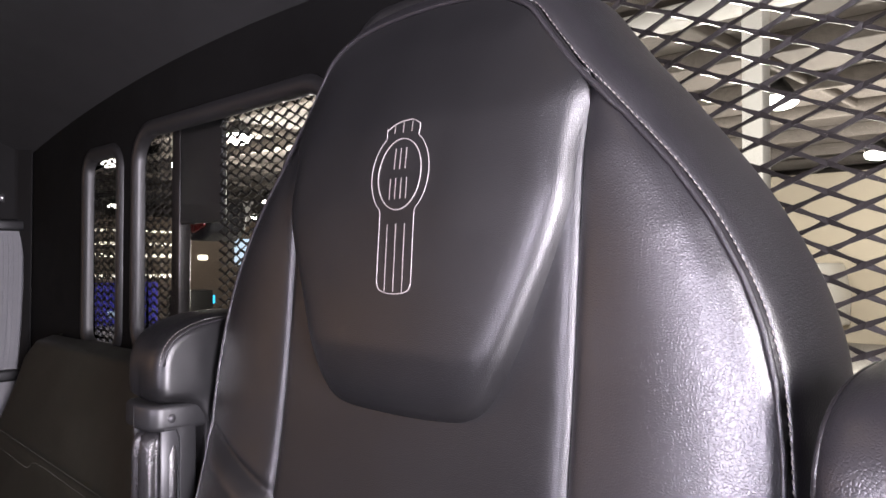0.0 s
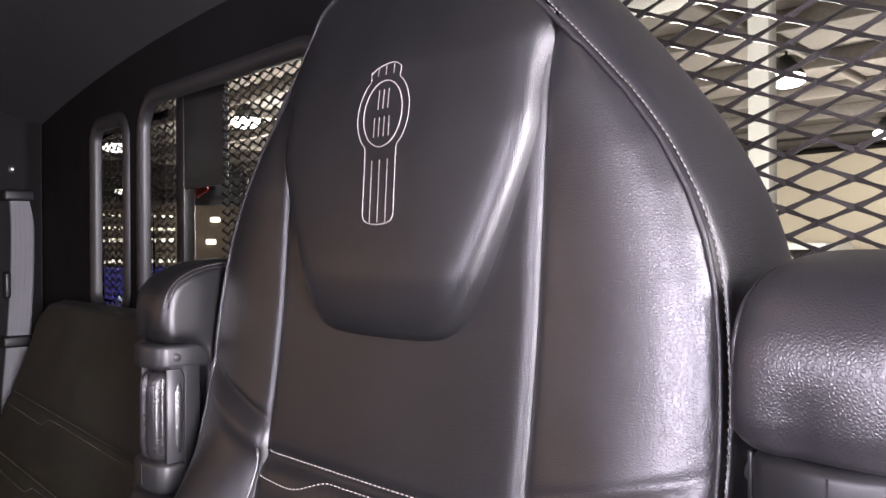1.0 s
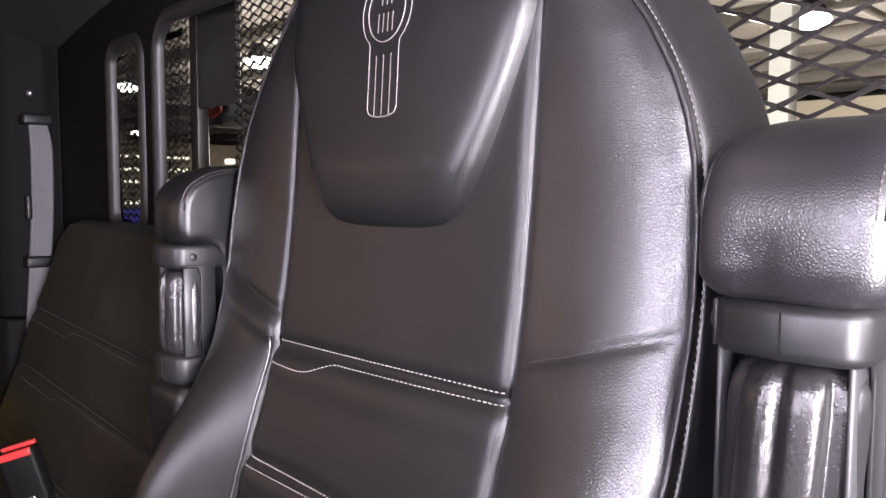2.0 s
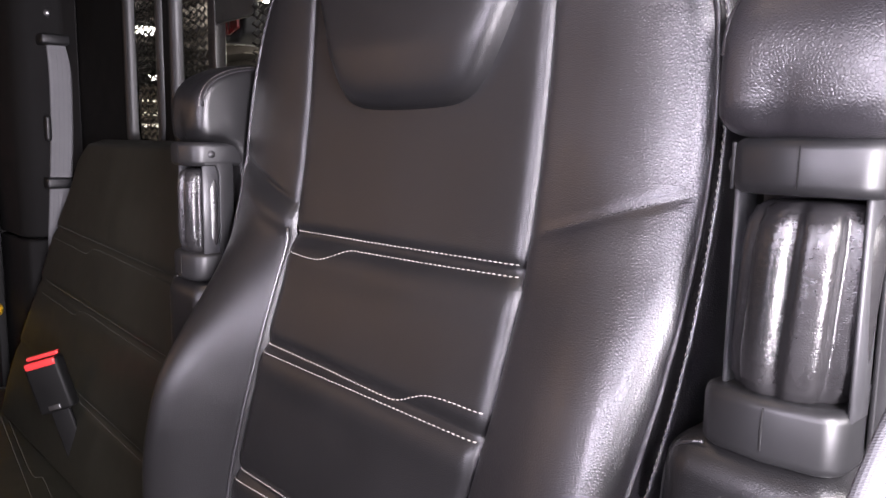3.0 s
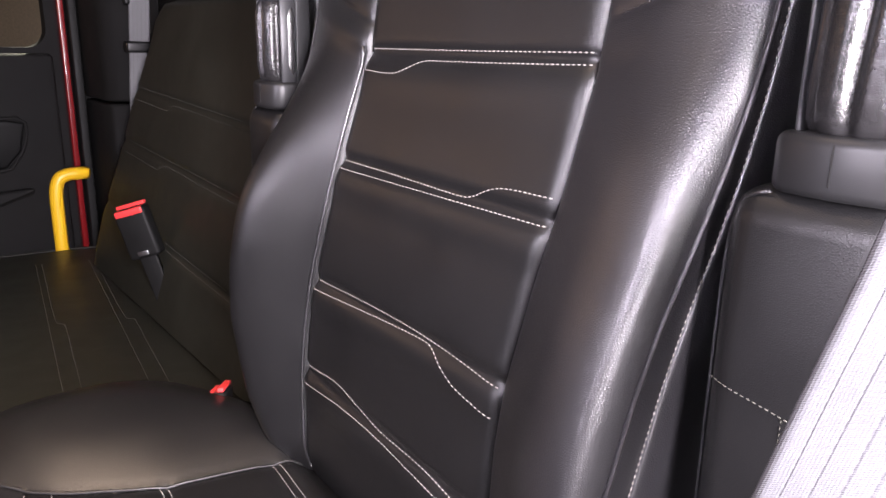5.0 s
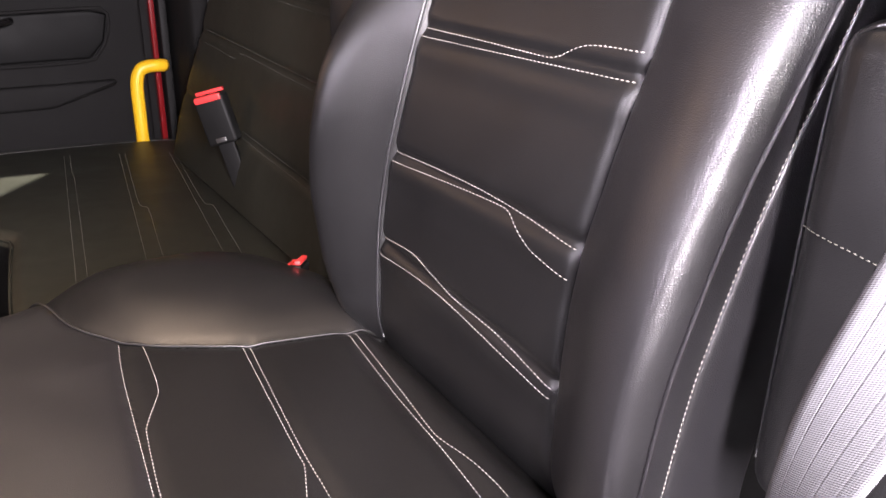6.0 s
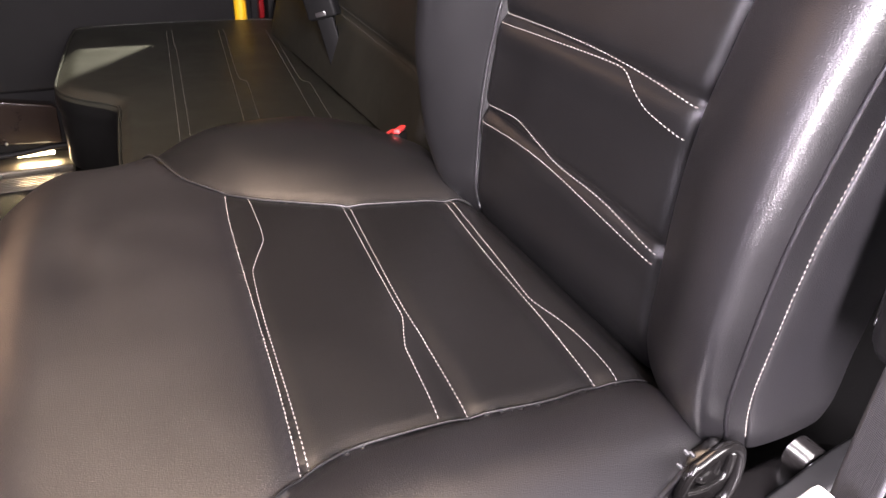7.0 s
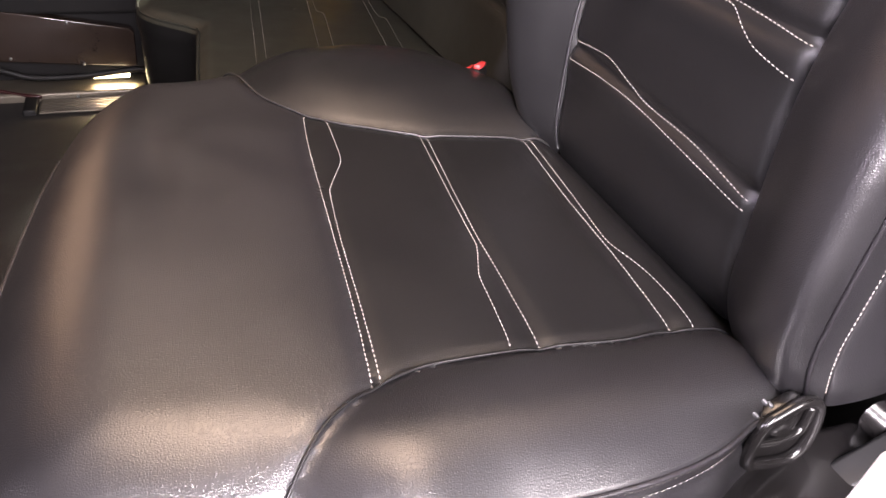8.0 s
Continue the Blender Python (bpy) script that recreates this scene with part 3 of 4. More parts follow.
def pad_pt(a, v):
    s = 1 - (1 - v) ** 1.6 if v < 1 else 1.0
    s = 1.0 - s
    p = PC + (pad_line[int(round(a * 160)) % 160] - PC) * s
    base = max(yc(p.z), pad_front(p.x, p.z)) + 0.026
    top = sm(1.24, 1.31, p.z)
    base = base * (1 - top) + (tab(YP, p.z) - 0.001) * top
    f = (1 - s ** (24 - 14 * top)) ** (0.5 + 0.12 * top)
    return (C + p.x, base + (pad_front(p.x, p.z) - base) * f, p.z)


grid("headrest", pad_pt, 160, 40, SMOOTH, seat, "padded leather headrest with silver embroidery", loop_u=True, flip=True)
headrest = next(o for o in seat.children if o.name.startswith("headrest"))


# embroidered badge: plain rings, ribs and bars
def sew(pts, r=0.0008, closed=False, n=60, label=""):
    path = [Vector((C + 0.009 + u + 0.045 * max(0.0, 1.26 - z), pad_front(0.009 + u, z) - 0.0006, z - 0.001)) for u, z in pts]
    path = smooth_path(path, n, closed) if len(path) > 2 else path
    tube("embroidery", path, r * 0.9, EMBROID, headrest, label, sides=6, closed=closed)


def ring_pts(w, h, a0, a1, n, cz=1.262):
    return [(w * math.cos(radians(a0 + (a1 - a0) * k / n)), cz + h * math.sin(radians(a0 + (a1 - a0) * k / n))) for k in range(n + 1)]


sew(ring_pts(0.0235, 0.0272, 0, 360, 24)[:-1], 0.00060, True, 72, "silver thread oval")
for sd in (-1, 1):
    arc = [(sd * u, z) for u, z in ring_pts(0.0315, 0.0345, -52, 56, 12)]
    sew([(sd * 0.0188, 1.180), (sd * 0.0188, 1.20), (sd * 0.0188, 1.225)] + arc + [(sd * 0.0182, 1.295), (sd * 0.0180, 1.299)], 0.00045, False, 80)
sew([(-0.0188, 1.180), (-0.016, 1.175), (-0.008, 1.1725), (0.0, 1.172), (0.008, 1.1725), (0.016, 1.175), (0.0188, 1.180)], 0.00060, False, 30)
sew([(-0.018, 1.297), (-0.010, 1.301), (0.0, 1.303), (0.010, 1.303), (0.018, 1.299)], 0.00060, False, 30)
for k in range(3):
    u = -0.0095 + 0.0095 * k
    sew([(u, 1.1735), (u, 1.224)], 0.00050)
    sew([(u, 1.294), (u, 1.3020)], 0.00045)
for k in range(3):
    sew([(-0.006 + 0.006 * k, 1.266), (-0.006 + 0.006 * k, 1.282)], 0.00050)
for k in range(4):
    sew([(-0.009 + 0.006 * k, 1.243), (-0.009 + 0.006 * k, 1.259)], 0.00050)


# quilting rows on the centre panel
def on_insert(pts):
    path = smooth_path([(u, 0, z) for u, z in pts], 60)
    out = []
    for p in path:
        x = p.x * hw(p.x, p.z) / HW
        out.append(Vector((cx(p.z) + x, insert_y(x, p.z) - 0.0005, p.z)))
    return out


E_ = HW - 0.004
ROWS_BACK = [
    [(-E_, 0.960), (0.0, 0.961), (E_, 0.963)],
    [(-E_, 0.939), (-0.11, 0.937), (-0.088, 0.939), (-0.055, 0.950), (-0.03, 0.951), (0.05, 0.952), (E_, 0.954)],
    [(-E_, 0.845), (-0.06, 0.843), (0.03, 0.840), (0.055, 0.841), (0.085, 0.853), (0.11, 0.856), (E_, 0.856)],
    [(-E_, 0.837), (-0.06, 0.836), (0.04, 0.835), (E_, 0.834)],
    [(-E_, 0.710), (0.0, 0.711), (E_, 0.698)],
    [(-E_, 0.700), (-0.05, 0.703), (0.03, 0.7045), (0.056, 0.702), (0.085, 0.688), (0.105, 0.680), (E_, 0.671)],
    [(-E_, 0.606), (-0.10, 0.611), (-0.070, 0.608), (-0.030, 0.593), (0.0, 0.588), (0.065, 0.583), (E_, 0.569)],
    [(-E_, 0.586), (-0.08, 0.587), (0.0, 0.581), (E_, 0.560)],
]
for r_ in ROWS_BACK:
    stitches("stitching", on_insert(r_), THREAD, seat, "silver quilting stitches", pitch=0.0054, r=0.00070)
stitches("stitching", [Vector(wing_pt(1)(s / 20, (0.984 + 0.040 * s / 20 - 0.445) / 0.877)) + Vector((0, -0.0005, 0)) for s in range(3, 17)], GLOSSHIDE, seat, "black dart stitches", pitch=0.004, r=0.0005)

# ---- seat cushion ----
CUSH = [(-0.128, 0.08), (-0.130, 0.19), (-0.150, 0.265), (-0.195, 0.35), (-0.40, 0.42), (-0.57, 0.425), (-0.64, 0.375), (-0.70, 0.323), (-0.768, 0.278), (-0.828, 0.236), (-0.864, 0.17), (-0.874, 0.08), (-0.888, -0.03), (-0.895, -0.105), (-0.878, -0.172), (-0.805, -0.214), (-0.66, -0.243), (-0.48, -0.268), (-0.32, -0.280), (-0.21, -0.272), (-0.150, -0.21), (-0.132, -0.08)]
cush_line = smooth_path([(x, y, 0) for x, y in CUSH], 360, closed=True)
SEAM_L = smooth_path([(-0.95, -0.075, 0), (-0.88, -0.040, 0), (-0.82, -0.022, 0), (-0.756, -0.002, 0), (-0.705, 0.034, 0), (-0.675, 0.065, 0), (-0.655, 0.100, 0), (-0.629, 0.16, 0), (-0.616, 0.234, 0), (-0.608, 0.285, 0), (-0.600, 0.345, 0), (-0.598, 0.38, 0)], 240)
SEAM_R = smooth_path([(-0.085, -0.235, 0), (-0.12, -0.15, 0), (-0.164, -0.087, 0), (-0.194, -0.060, 0), (-0.218, -0.036, 0), (-0.238, -0.005, 0), (-0.253, 0.036, 0), (-0.256, 0.073, 0), (-0.255, 0.139, 0), (-0.249, 0.21, 0), (-0.251, 0.26, 0), (-0.241, 0.325, 0), (-0.236, 0.36, 0)], 240)
SL = np.array([p[:2] for p in SEAM_L])
SR = np.array([p[:2] for p in SEAM_R])
CL = np.array([p[:2] for p in cush_line])


def near(arr, x, y):
    d = arr - np.array((x, y))
    q = (d * d).sum(1)
    k = int(q.argmin())
    return math.sqrt(q[k]), k


ROWS_CUSH = [
    [(-0.690, 0.037), (-0.612, 0.027), (-0.451, 0.015), (-0.330, 0.006), (-0.238, -0.003)],
    [(-0.673, 0.060), (-0.60, 0.0565), (-0.570, 0.053), (-0.560, 0.049), (-0.518, 0.030), (-0.506, 0.027), (-0.431, 0.019), (-0.318, 0.011), (-0.240, 0.004)],
    [(-0.630, 0.160), (-0.506, 0.150), (-0.43, 0.144), (-0.400, 0.142), (-0.390, 0.139), (-0.358, 0.127), (-0.346, 0.124), (-0.296, 0.119), (-0.253, 0.114)],
    [(-0.625, 0.168), (-0.435, 0.150), (-0.359, 0.146), (-0.253, 0.139)],
    [(-0.607, 0.285), (-0.471, 0.274), (-0.351, 0.269), (-0.250, 0.261)],
    [(-0.606, 0.293), (-0.470, 0.282), (-0.400, 0.276), (-0.377, 0.276), (-0.332, 0.284), (-0.290, 0.286), (-0.248, 0.283)],
]
RC = [np.array([p[:2] for p in smooth_path([(x, y, 0) for x, y in r_], 200)]) for r_ in ROWS_CUSH]


def cush_z(x, y):
    z = 0.4655 + 0.05 * (-0.254 - max(x, -0.65)) + 0.03 * (0.28 - y) - 0.022 * sm(0.300, 0.345, y)
    dl, kl = near(SL, x, y)
    left = x < SL[kl][0]
    dr, kr = near(SR, x, y)
    right = x > SR[kr][0] and y > -0.235
    if left and y > -0.06:
        z += 0.045 * math.tanh(max(0.0, dl - 0.005) / 0.095) * sm(-0.06, 0.06, y)
    if right:
        z += 0.013 * math.sin(min(max(0.0, dr - 0.005) / 0.13, 1.0) * math.pi)
    z -= 0.004 * math.exp(-max(0.0, dl - 0.002) / 0.004) * sm(-0.03, 0.0, y)
    z -= 0.004 * math.exp(-max(0.0, dr - 0.002) / 0.004) * sm(-0.125, -0.09, y)
    if not left and not right:
        for k in (0, 3, 4):
            d, _ = near(RC[k], x, y)
            z -= 0.0028 * math.exp(-(d / 0.010) ** 2)
        z += 0.004 * sm(0.06, -0.05, y)
    de, _ = near(CL, x, y)
    fr = sm(0.02, -0.10, y)
    z -= (0.014 + 0.046 * fr) * max(0.0, 1 - de / (0.070 + 0.05 * fr)) ** 2.2
    z -= 0.006 * math.exp(-((x + 0.60) / 0.09) ** 2 - ((y + 0.135) / 0.022) ** 2)
    return z


CC = Vector((-0.46, 0.08, 0))
NA, NB = 360, 110
cv = []
for j in range(NB):
    s = 1 - (j / (NB - 1)) ** 1.25
    for i in range(NA):
        p = CC + (cush_line[i] - CC) * max(s, 1e-4)
        if 0 < j:
            for seam in (SL, SR, RC[0]):
                d, k = near(seam, p.x, p.y)
                if d < 0.0042:
                    p = Vector((*seam[k], 0))
        cv.append((p.x, p.y, cush_z(p.x, p.y)))
for _ in range(2):
    zz = [v[2] for v in cv]
    for j in range(1, NB - 1):
        for i in range(NA):
            a = (zz[j * NA + i - 1 if i else j * NA + NA - 1] + zz[j * NA + (i + 1) % NA] + zz[(j - 1) * NA + i] + zz[(j + 1) * NA + i]) / 4
            q = cv[j * NA + i]
            cv[j * NA + i] = (q[0], q[1], 0.5 * q[2] + 0.5 * a)
skirt = [(0.003, -0.004), (0.002, -0.010), (0.002, -0.018), (0.000, -0.021), (0.004, -0.027), (0.007, -0.065), (0.0, -0.105)]
groups = {"front_panel": [], "centre_panel": [], "left_bolster": [], "right_bolster": []}


def which(x, y):
    dl, kl = near(SL, x, y)
    dr, kr = near(SR, x, y)
    if y > -0.12 and x < SL[kl][0] and y > SL[kl][1] - 0.002:
        return "left_bolster"
    if x > SR[kr][0] and y > -0.235:
        return "right_bolster"
    d, k = near(RC[0], x, y)
    if y < RC[0][k][1]:
        return "front_panel"
    return "centre_panel"


for j in range(NB - 1):
    for i in range(NA):
        f = (j * NA + i, j * NA + (i + 1) % NA, (j + 1) * NA + (i + 1) % NA, (j + 1) * NA + i)
        mx, my = sum(cv[q][0] for q in f) / 4, sum(cv[q][1] for q in f) / 4
        groups[which(mx, my)].append(f)


def sub_mesh(name, faces, mat, parent, label):
    used = sorted({v for f in faces for v in f})
    where = {v: k for k, v in enumerate(used)}
    return raw(name, [cv[v] for v in used], [tuple(where[v] for v in f) for f in faces], mat, parent, label)


cushion = sub_mesh("cushion", groups["centre_panel"], SMOOTH, seat, "smooth leather cushion centre")
sub_mesh("front_panel", groups["front_panel"], LEATHER, cushion, "grained leather front roll")
sub_mesh("cushion_bolster", groups["left_bolster"], SMOOTH, cushion, "raised leather bolster")
sub_mesh("cushion_bolster", groups["right_bolster"], LEATHER, cushion, "raised leather bolster")


def skirt_pt(i, k):
    o, dz = ((0.0, 0.0), *skirt)[k]
    a, b = cush_line[i - 1], cush_line[(i + 1) % NA]
    t = (b - a).normalized()
    n = Vector((t.y, -t.x, 0))
    if n.dot(cush_line[i] - CC) < 0:
        n = -n
    p = cush_line[i]
    return Vector((p.x, p.y, cush_z(p.x, p.y) + dz)) + n * o


grid("cushion_side", lambda u, v: skirt_pt(int(round(u * NA)) % NA, int(round(v * 7))), NA, 8, LEATHER, cushion, "grained leather cushion side", loop_u=True, flip=True)
tube("piping", [skirt_pt(i % 360, 1) for i in range(230, 425)], 0.0022, GLOSSHIDE, cushion, "leather edge piping")
stitches("stitching", [skirt_pt(i % 360, 2) for i in range(230, 425)], DULL_THREAD, cushion, "grey edge stitching", pitch=0.0054, r=0.0005)
stitches("stitching", [skirt_pt(i % 360, 5) * 0.15 + skirt_pt(i % 360, 4) * 0.85 for i in range(230, 425)], THREAD, cushion, "silver edge stitching", pitch=0.0054, r=0.0005)
for r_ in ROWS_CUSH:
    path = smooth_path([(x, y, 0) for x, y in r_], 60)
    stitches("stitching", [Vector((p.x, p.y, cush_z(p.x, p.y) + 0.0011)) for p in path], THREAD, cushion, "silver quilting stitches", pitch=0.0054, r=0.00070)
tube("piping", [Vector((p.x, p.y, cush_z(p.x, p.y) + 0.0026)) for p in SEAM_L[30:-16:3]], 0.0017, FRAME, cushion, "grey bolster piping")
tube("seam_line", [Vector((p.x, p.y, cush_z(p.x, p.y) + 0.0026)) for p in SEAM_R[58:-16:3]], 0.0013, SMOOTH, cushion, "thin leather line along the seam")

# seat base
box("seat_pan", (-0.78, -0.14, 0.28), (-0.16, 0.36, 0.375), PLASTIC, seat, "black plastic seat pan", 0.02)
box("pedestal", (-0.68, -0.05, 0.0), (-0.22, 0.34, 0.29), PLASTIC, seat, "black seat pedestal", 0.03)
prism("side_cover", [(0.16, 0.27), (0.19, 0.355), (0.26, 0.392), (0.33, 0.412), (0.44, 0.415), (0.52, 0.38), (0.53, 0.27)], "x", -0.165, -0.05, GLOSS, seat, "glossy black plastic side cover", 0.014, 4)
BRK = [(0.268, 0.418), (0.272, 0.452), (0.286, 0.463), (0.306, 0.470), (0.321, 0.462), (0.326, 0.440), (0.323, 0.419), (0.312, 0.409), (0.288, 0.410)]
prism("recline_bracket", BRK, "x", -0.160, -0.146, GLOSS, seat, "glossy black recline bracket", 0.004, 3)
tube("bracket_ridge", smooth_path([(-0.143, a, b) for a, b in BRK], 70, closed=True), 0.0052, GLOSS, seat, "raised glossy bracket edge", closed=True, sides=10)
tube("bracket_ridge", smooth_path([(-0.144, 0.272, 0.434), (-0.142, 0.292, 0.434), (-0.143, 0.312, 0.440), (-0.144, 0.316, 0.462)], 30), 0.0040, GLOSS, seat, "raised glossy bracket edge", sides=10)
bm = bmesh.new()
bmesh.ops.create_uvsphere(bm, u_segments=24, v_segments=12, radius=0.014, matrix=Matrix.Translation((-0.146, 0.294, 0.449)) @ Matrix.Diagonal((0.45, 1, 1, 1)))
part("pivot_boss", bm, GLOSS, seat, "rounded black pivot boss")
for y_, z_ in ((0.266, 0.478), (0.272, 0.474), (0.262, 0.466)):
    tube("bolt", [(-0.147, y_, z_), (-0.1425, y_, z_)], 0.0018, PLATE, seat, "small bright bolt end", sides=10)
prism("recline_lever", [(0.312, 0.402), (0.330, 0.381), (0.428, 0.418), (0.478, 0.440), (0.478, 0.462), (0.413, 0.444)], "x", -0.128, -0.100, PLASTIC, seat, "black recline lever", 0.005)
tube("pivot", [(-0.150, 0.404, 0.424), (-0.130, 0.404, 0.424)], 0.016, GLOSS, seat, "black pivot cap", sides=20)


# ---- folded armrests ----
def armrest(xc, label, hide, wide, ahead, lean, lower):
    """A folded armrest: pad half width, how far its pad stands ahead, sideways lean of its lower length."""
    ob = thing("armrest", label, "armrest", (xc, 0.40, 0.5), group="folded armrests of the seat")
    w = 0.0375
    head = [(0.375, 1.057), (0.366, 1.064), (0.3645, 1.078), (0.365, 1.094), (0.368, 1.111), (0.379, 1.127), (0.400, 1.139), (0.43, 1.146), (0.475, 1.147), (0.505, 1.13), (0.51, 1.06), (0.505, 0.90), (0.49, 0.60), (0.465, 0.575), (0.43, 0.60), (0.420, 0.90), (0.416, 1.02), (0.410, 1.046), (0.395, 1.055)]
    line = smooth_path([(0, a - ahead * sm(1.0, 1.05, b), b) for a, b in head], 120, closed=True)
    n = len(line)
    norms = []
    for k in range(n):
        t = (line[(k + 1) % n] - line[k - 1]).normalized()
        norms.append(Vector((0, t.z, -t.y)))
    turn = sum((line[k].y * line[(k + 1) % n].z - line[(k + 1) % n].y * line[k].z) for k in range(n))
    sg = 1 if turn > 0 else -1
    across = [-1, -0.985, -0.95, -0.90, -0.83, -0.74, -0.62, -0.47, -0.3, -0.1, 0.1, 0.3, 0.47, 0.62, 0.74, 0.83, 0.90, 0.95, 0.985, 1]

    def sway(z):
        return lean * max(-0.16, min(0.0, z - 1.04))

    def pad_point(k, u):
        o = 0.002 - 0.015 * (1 - (1 - abs(u) ** 4.5) ** 0.5)
        p = line[k] + norms[k] * sg * o
        x = wide * u
        # a pucker at the lower front edge of the pad
        p.y += 0.006 * math.exp(-((x + 0.012) / 0.006) ** 2 - ((p.z - 1.066) / 0.010) ** 2)
        p.y += 0.0025 * math.exp(-((x + 0.012) / 0.020) ** 2 - ((p.z - 1.078) / 0.014) ** 2)
        return Vector((xc + x, p.y, p.z))
    verts = [pad_point(k, u) for u in across for k in range(n)]
    faces = [(a * n + k, a * n + (k + 1) % n, (a + 1) * n + (k + 1) % n, (a + 1) * n + k) for a in range(len(across) - 1) for k in range(n)]
    faces.append(tuple(range(n)))
    faces.append(tuple((len(across) - 1) * n + k for k in range(n)))
    raw("pad", verts, faces, hide, ob, "black leather armrest pad")
    for u, r_ in ((0.93, 0.0014), (-0.93, 0.0014)):
        tube("welt", [pad_point(k, u) for k in range(4, 60)], r_, GLOSSHIDE, ob, "thin leather welt along the pad edge")
    stitches("stitching", [pad_point(k, 0.86) + Vector((0, -0.0006, 0.0004)) for k in range(4, 60)], THREAD, ob, "thin seam stitches", pitch=0.004, r=0.0005)
    for nm, z0, z1, dz in (("upper_bracket", 1.028, 1.056, 0.0), ("lower_bracket", 0.896, 0.926, 0.004)):
        c = xc + sway(z0)
        prism(nm, [(c - w, 0.43), (c - w, 0.372), (c - w + 0.003, 0.365), (c - w + 0.010, 0.360), (c, 0.3565), (c + w - 0.010, 0.360), (c + w - 0.003, 0.365), (c + w, 0.372), (c + w, 0.43)], "z", z0 - dz, z1, PLASTIC, ob, "black plastic bracket", 0.006, 4)
        tube("mould_line", [(c + 0.001, 0.3563, z0 + 0.004), (c + 0.001, 0.3563, z1 - 0.004)], 0.0005, PLASTIC, ob, "raised mould line", sides=6)
    for sd in (-1, 1):
        x0 = xc + sway(0.97) + sd * (w - 0.004)
        part("side_plate", box_bm((min(x0, x0 - sd * 0.003), 0.371, 0.92), (max(x0, x0 - sd * 0.003), 0.392, 1.033), 0.001, 1), PLATE, ob, "bare grey metal plate")
        xa = xc + sway(0.97) + sd * (w - 0.0035)
        prism("side_bracket", [(0.372, 1.029), (0.372, 1.054), (0.388, 1.054), (0.398, 1.050), (0.405, 1.042), (0.408, 1.03), (0.408, 0.90), (0.390, 0.90), (0.390, 1.02), (0.386, 1.029)], "x", min(xa, xa + sd * 0.003), max(xa, xa + sd * 0.003), PLASTIC, ob, "black plastic side bracket", 0.0012)
        tube("screw", [(xc + sway(0.97) + sd * (w - 0.002), 0.380, 1.042), (xc + sway(0.97) + sd * (w + 0.0022), 0.380, 1.042)], 0.0045, PLATE, ob, "small screw head", sides=14)
    verts, faces = [], []
    ns = 192
    prof = [(0.9225, 0.012), (0.9235, 0.025), (0.927, 0.031), (0.934, 0.0345), (0.946, 0.0360), (1.002, 0.0360), (1.014, 0.0345), (1.021, 0.031), (1.0245, 0.025), (1.0255, 0.012)]
    for z, r in prof:
        for k in range(ns):
            a = 2 * math.pi * k / ns
            c = (0.5 - 0.5 * math.cos(8 * (a + radians(67)))) ** 3
            rr = r * (1 - 0.165 * c * (1 if 0.93 < z < 1.018 else 0.6))
            verts.append((xc + sway(z) + rr * math.cos(a), 0.3935 + rr * math.sin(a), z))
    for m in range(len(prof) - 1):
        for k in range(ns):
            faces.append((m * ns + k, m * ns + (k + 1) % ns, (m + 1) * ns + (k + 1) % ns, (m + 1) * ns + k))
    faces.append(tuple(range(ns)))
    faces.append(tuple((len(prof) - 1) * ns + k for k in range(ns)))
    raw("adjuster_roller", verts, faces, ROLLER, ob, "worn ribbed grey adjuster roller")
    # padded lower length
    c = xc + sway(0.8)
    bm = box_bm((c - w - lower, 0.357, 0.575), (c + w + 0.006, 0.485, 0.894), 0.022, 5)
    part("lower_pad", bm, SMOOTH, ob, "black leather lower pad")
    stitches("stitching", [(c - w - lower + 0.006, 0.3605, 0.7735), (c - 0.040, 0.3564, 0.7715), (c - 0.01, 0.3563, 0.767), (c + 0.02, 0.3563, 0.762), (c + 0.040, 0.362, 0.757)], DULL_THREAD, ob, "thin seam stitches", pitch=0.004, r=0.0006)
    stitches("stitching", [(c - 0.004, 0.3563, 0.765), (c - 0.005, 0.3563, 0.70), (c - 0.008, 0.3563, 0.60)], DULL_THREAD, ob, "thin seam stitches", pitch=0.004, r=0.0005)
    e = c - w - lower
    tube("piping", smooth_path([(e + 0.003, 0.368, 0.60), (e + 0.0005, 0.370, 0.70), (e + 0.0005, 0.370, 0.84), (e + 0.009, 0.366, 0.882), (e + 0.027, 0.364, 0.892)], 40), 0.0012, LEATHER, ob, "thin leather piping")
    return ob


right_armrest = armrest(-0.031, "black leather armrest folded up beside the seat back", ARMHIDE_LIT, 0.046, 0.010, 0.06, 0.022)
right_armrest.location.y -= 0.012
# darker hide than the right armrest's, so this side's shade is in the material
left_armrest = armrest(-0.7525, "black leather armrest folded up beside the bench", SMOOTH, 0.0425, 0.0, 0.0, 0.018)
left_armrest.location.z -= 0.009


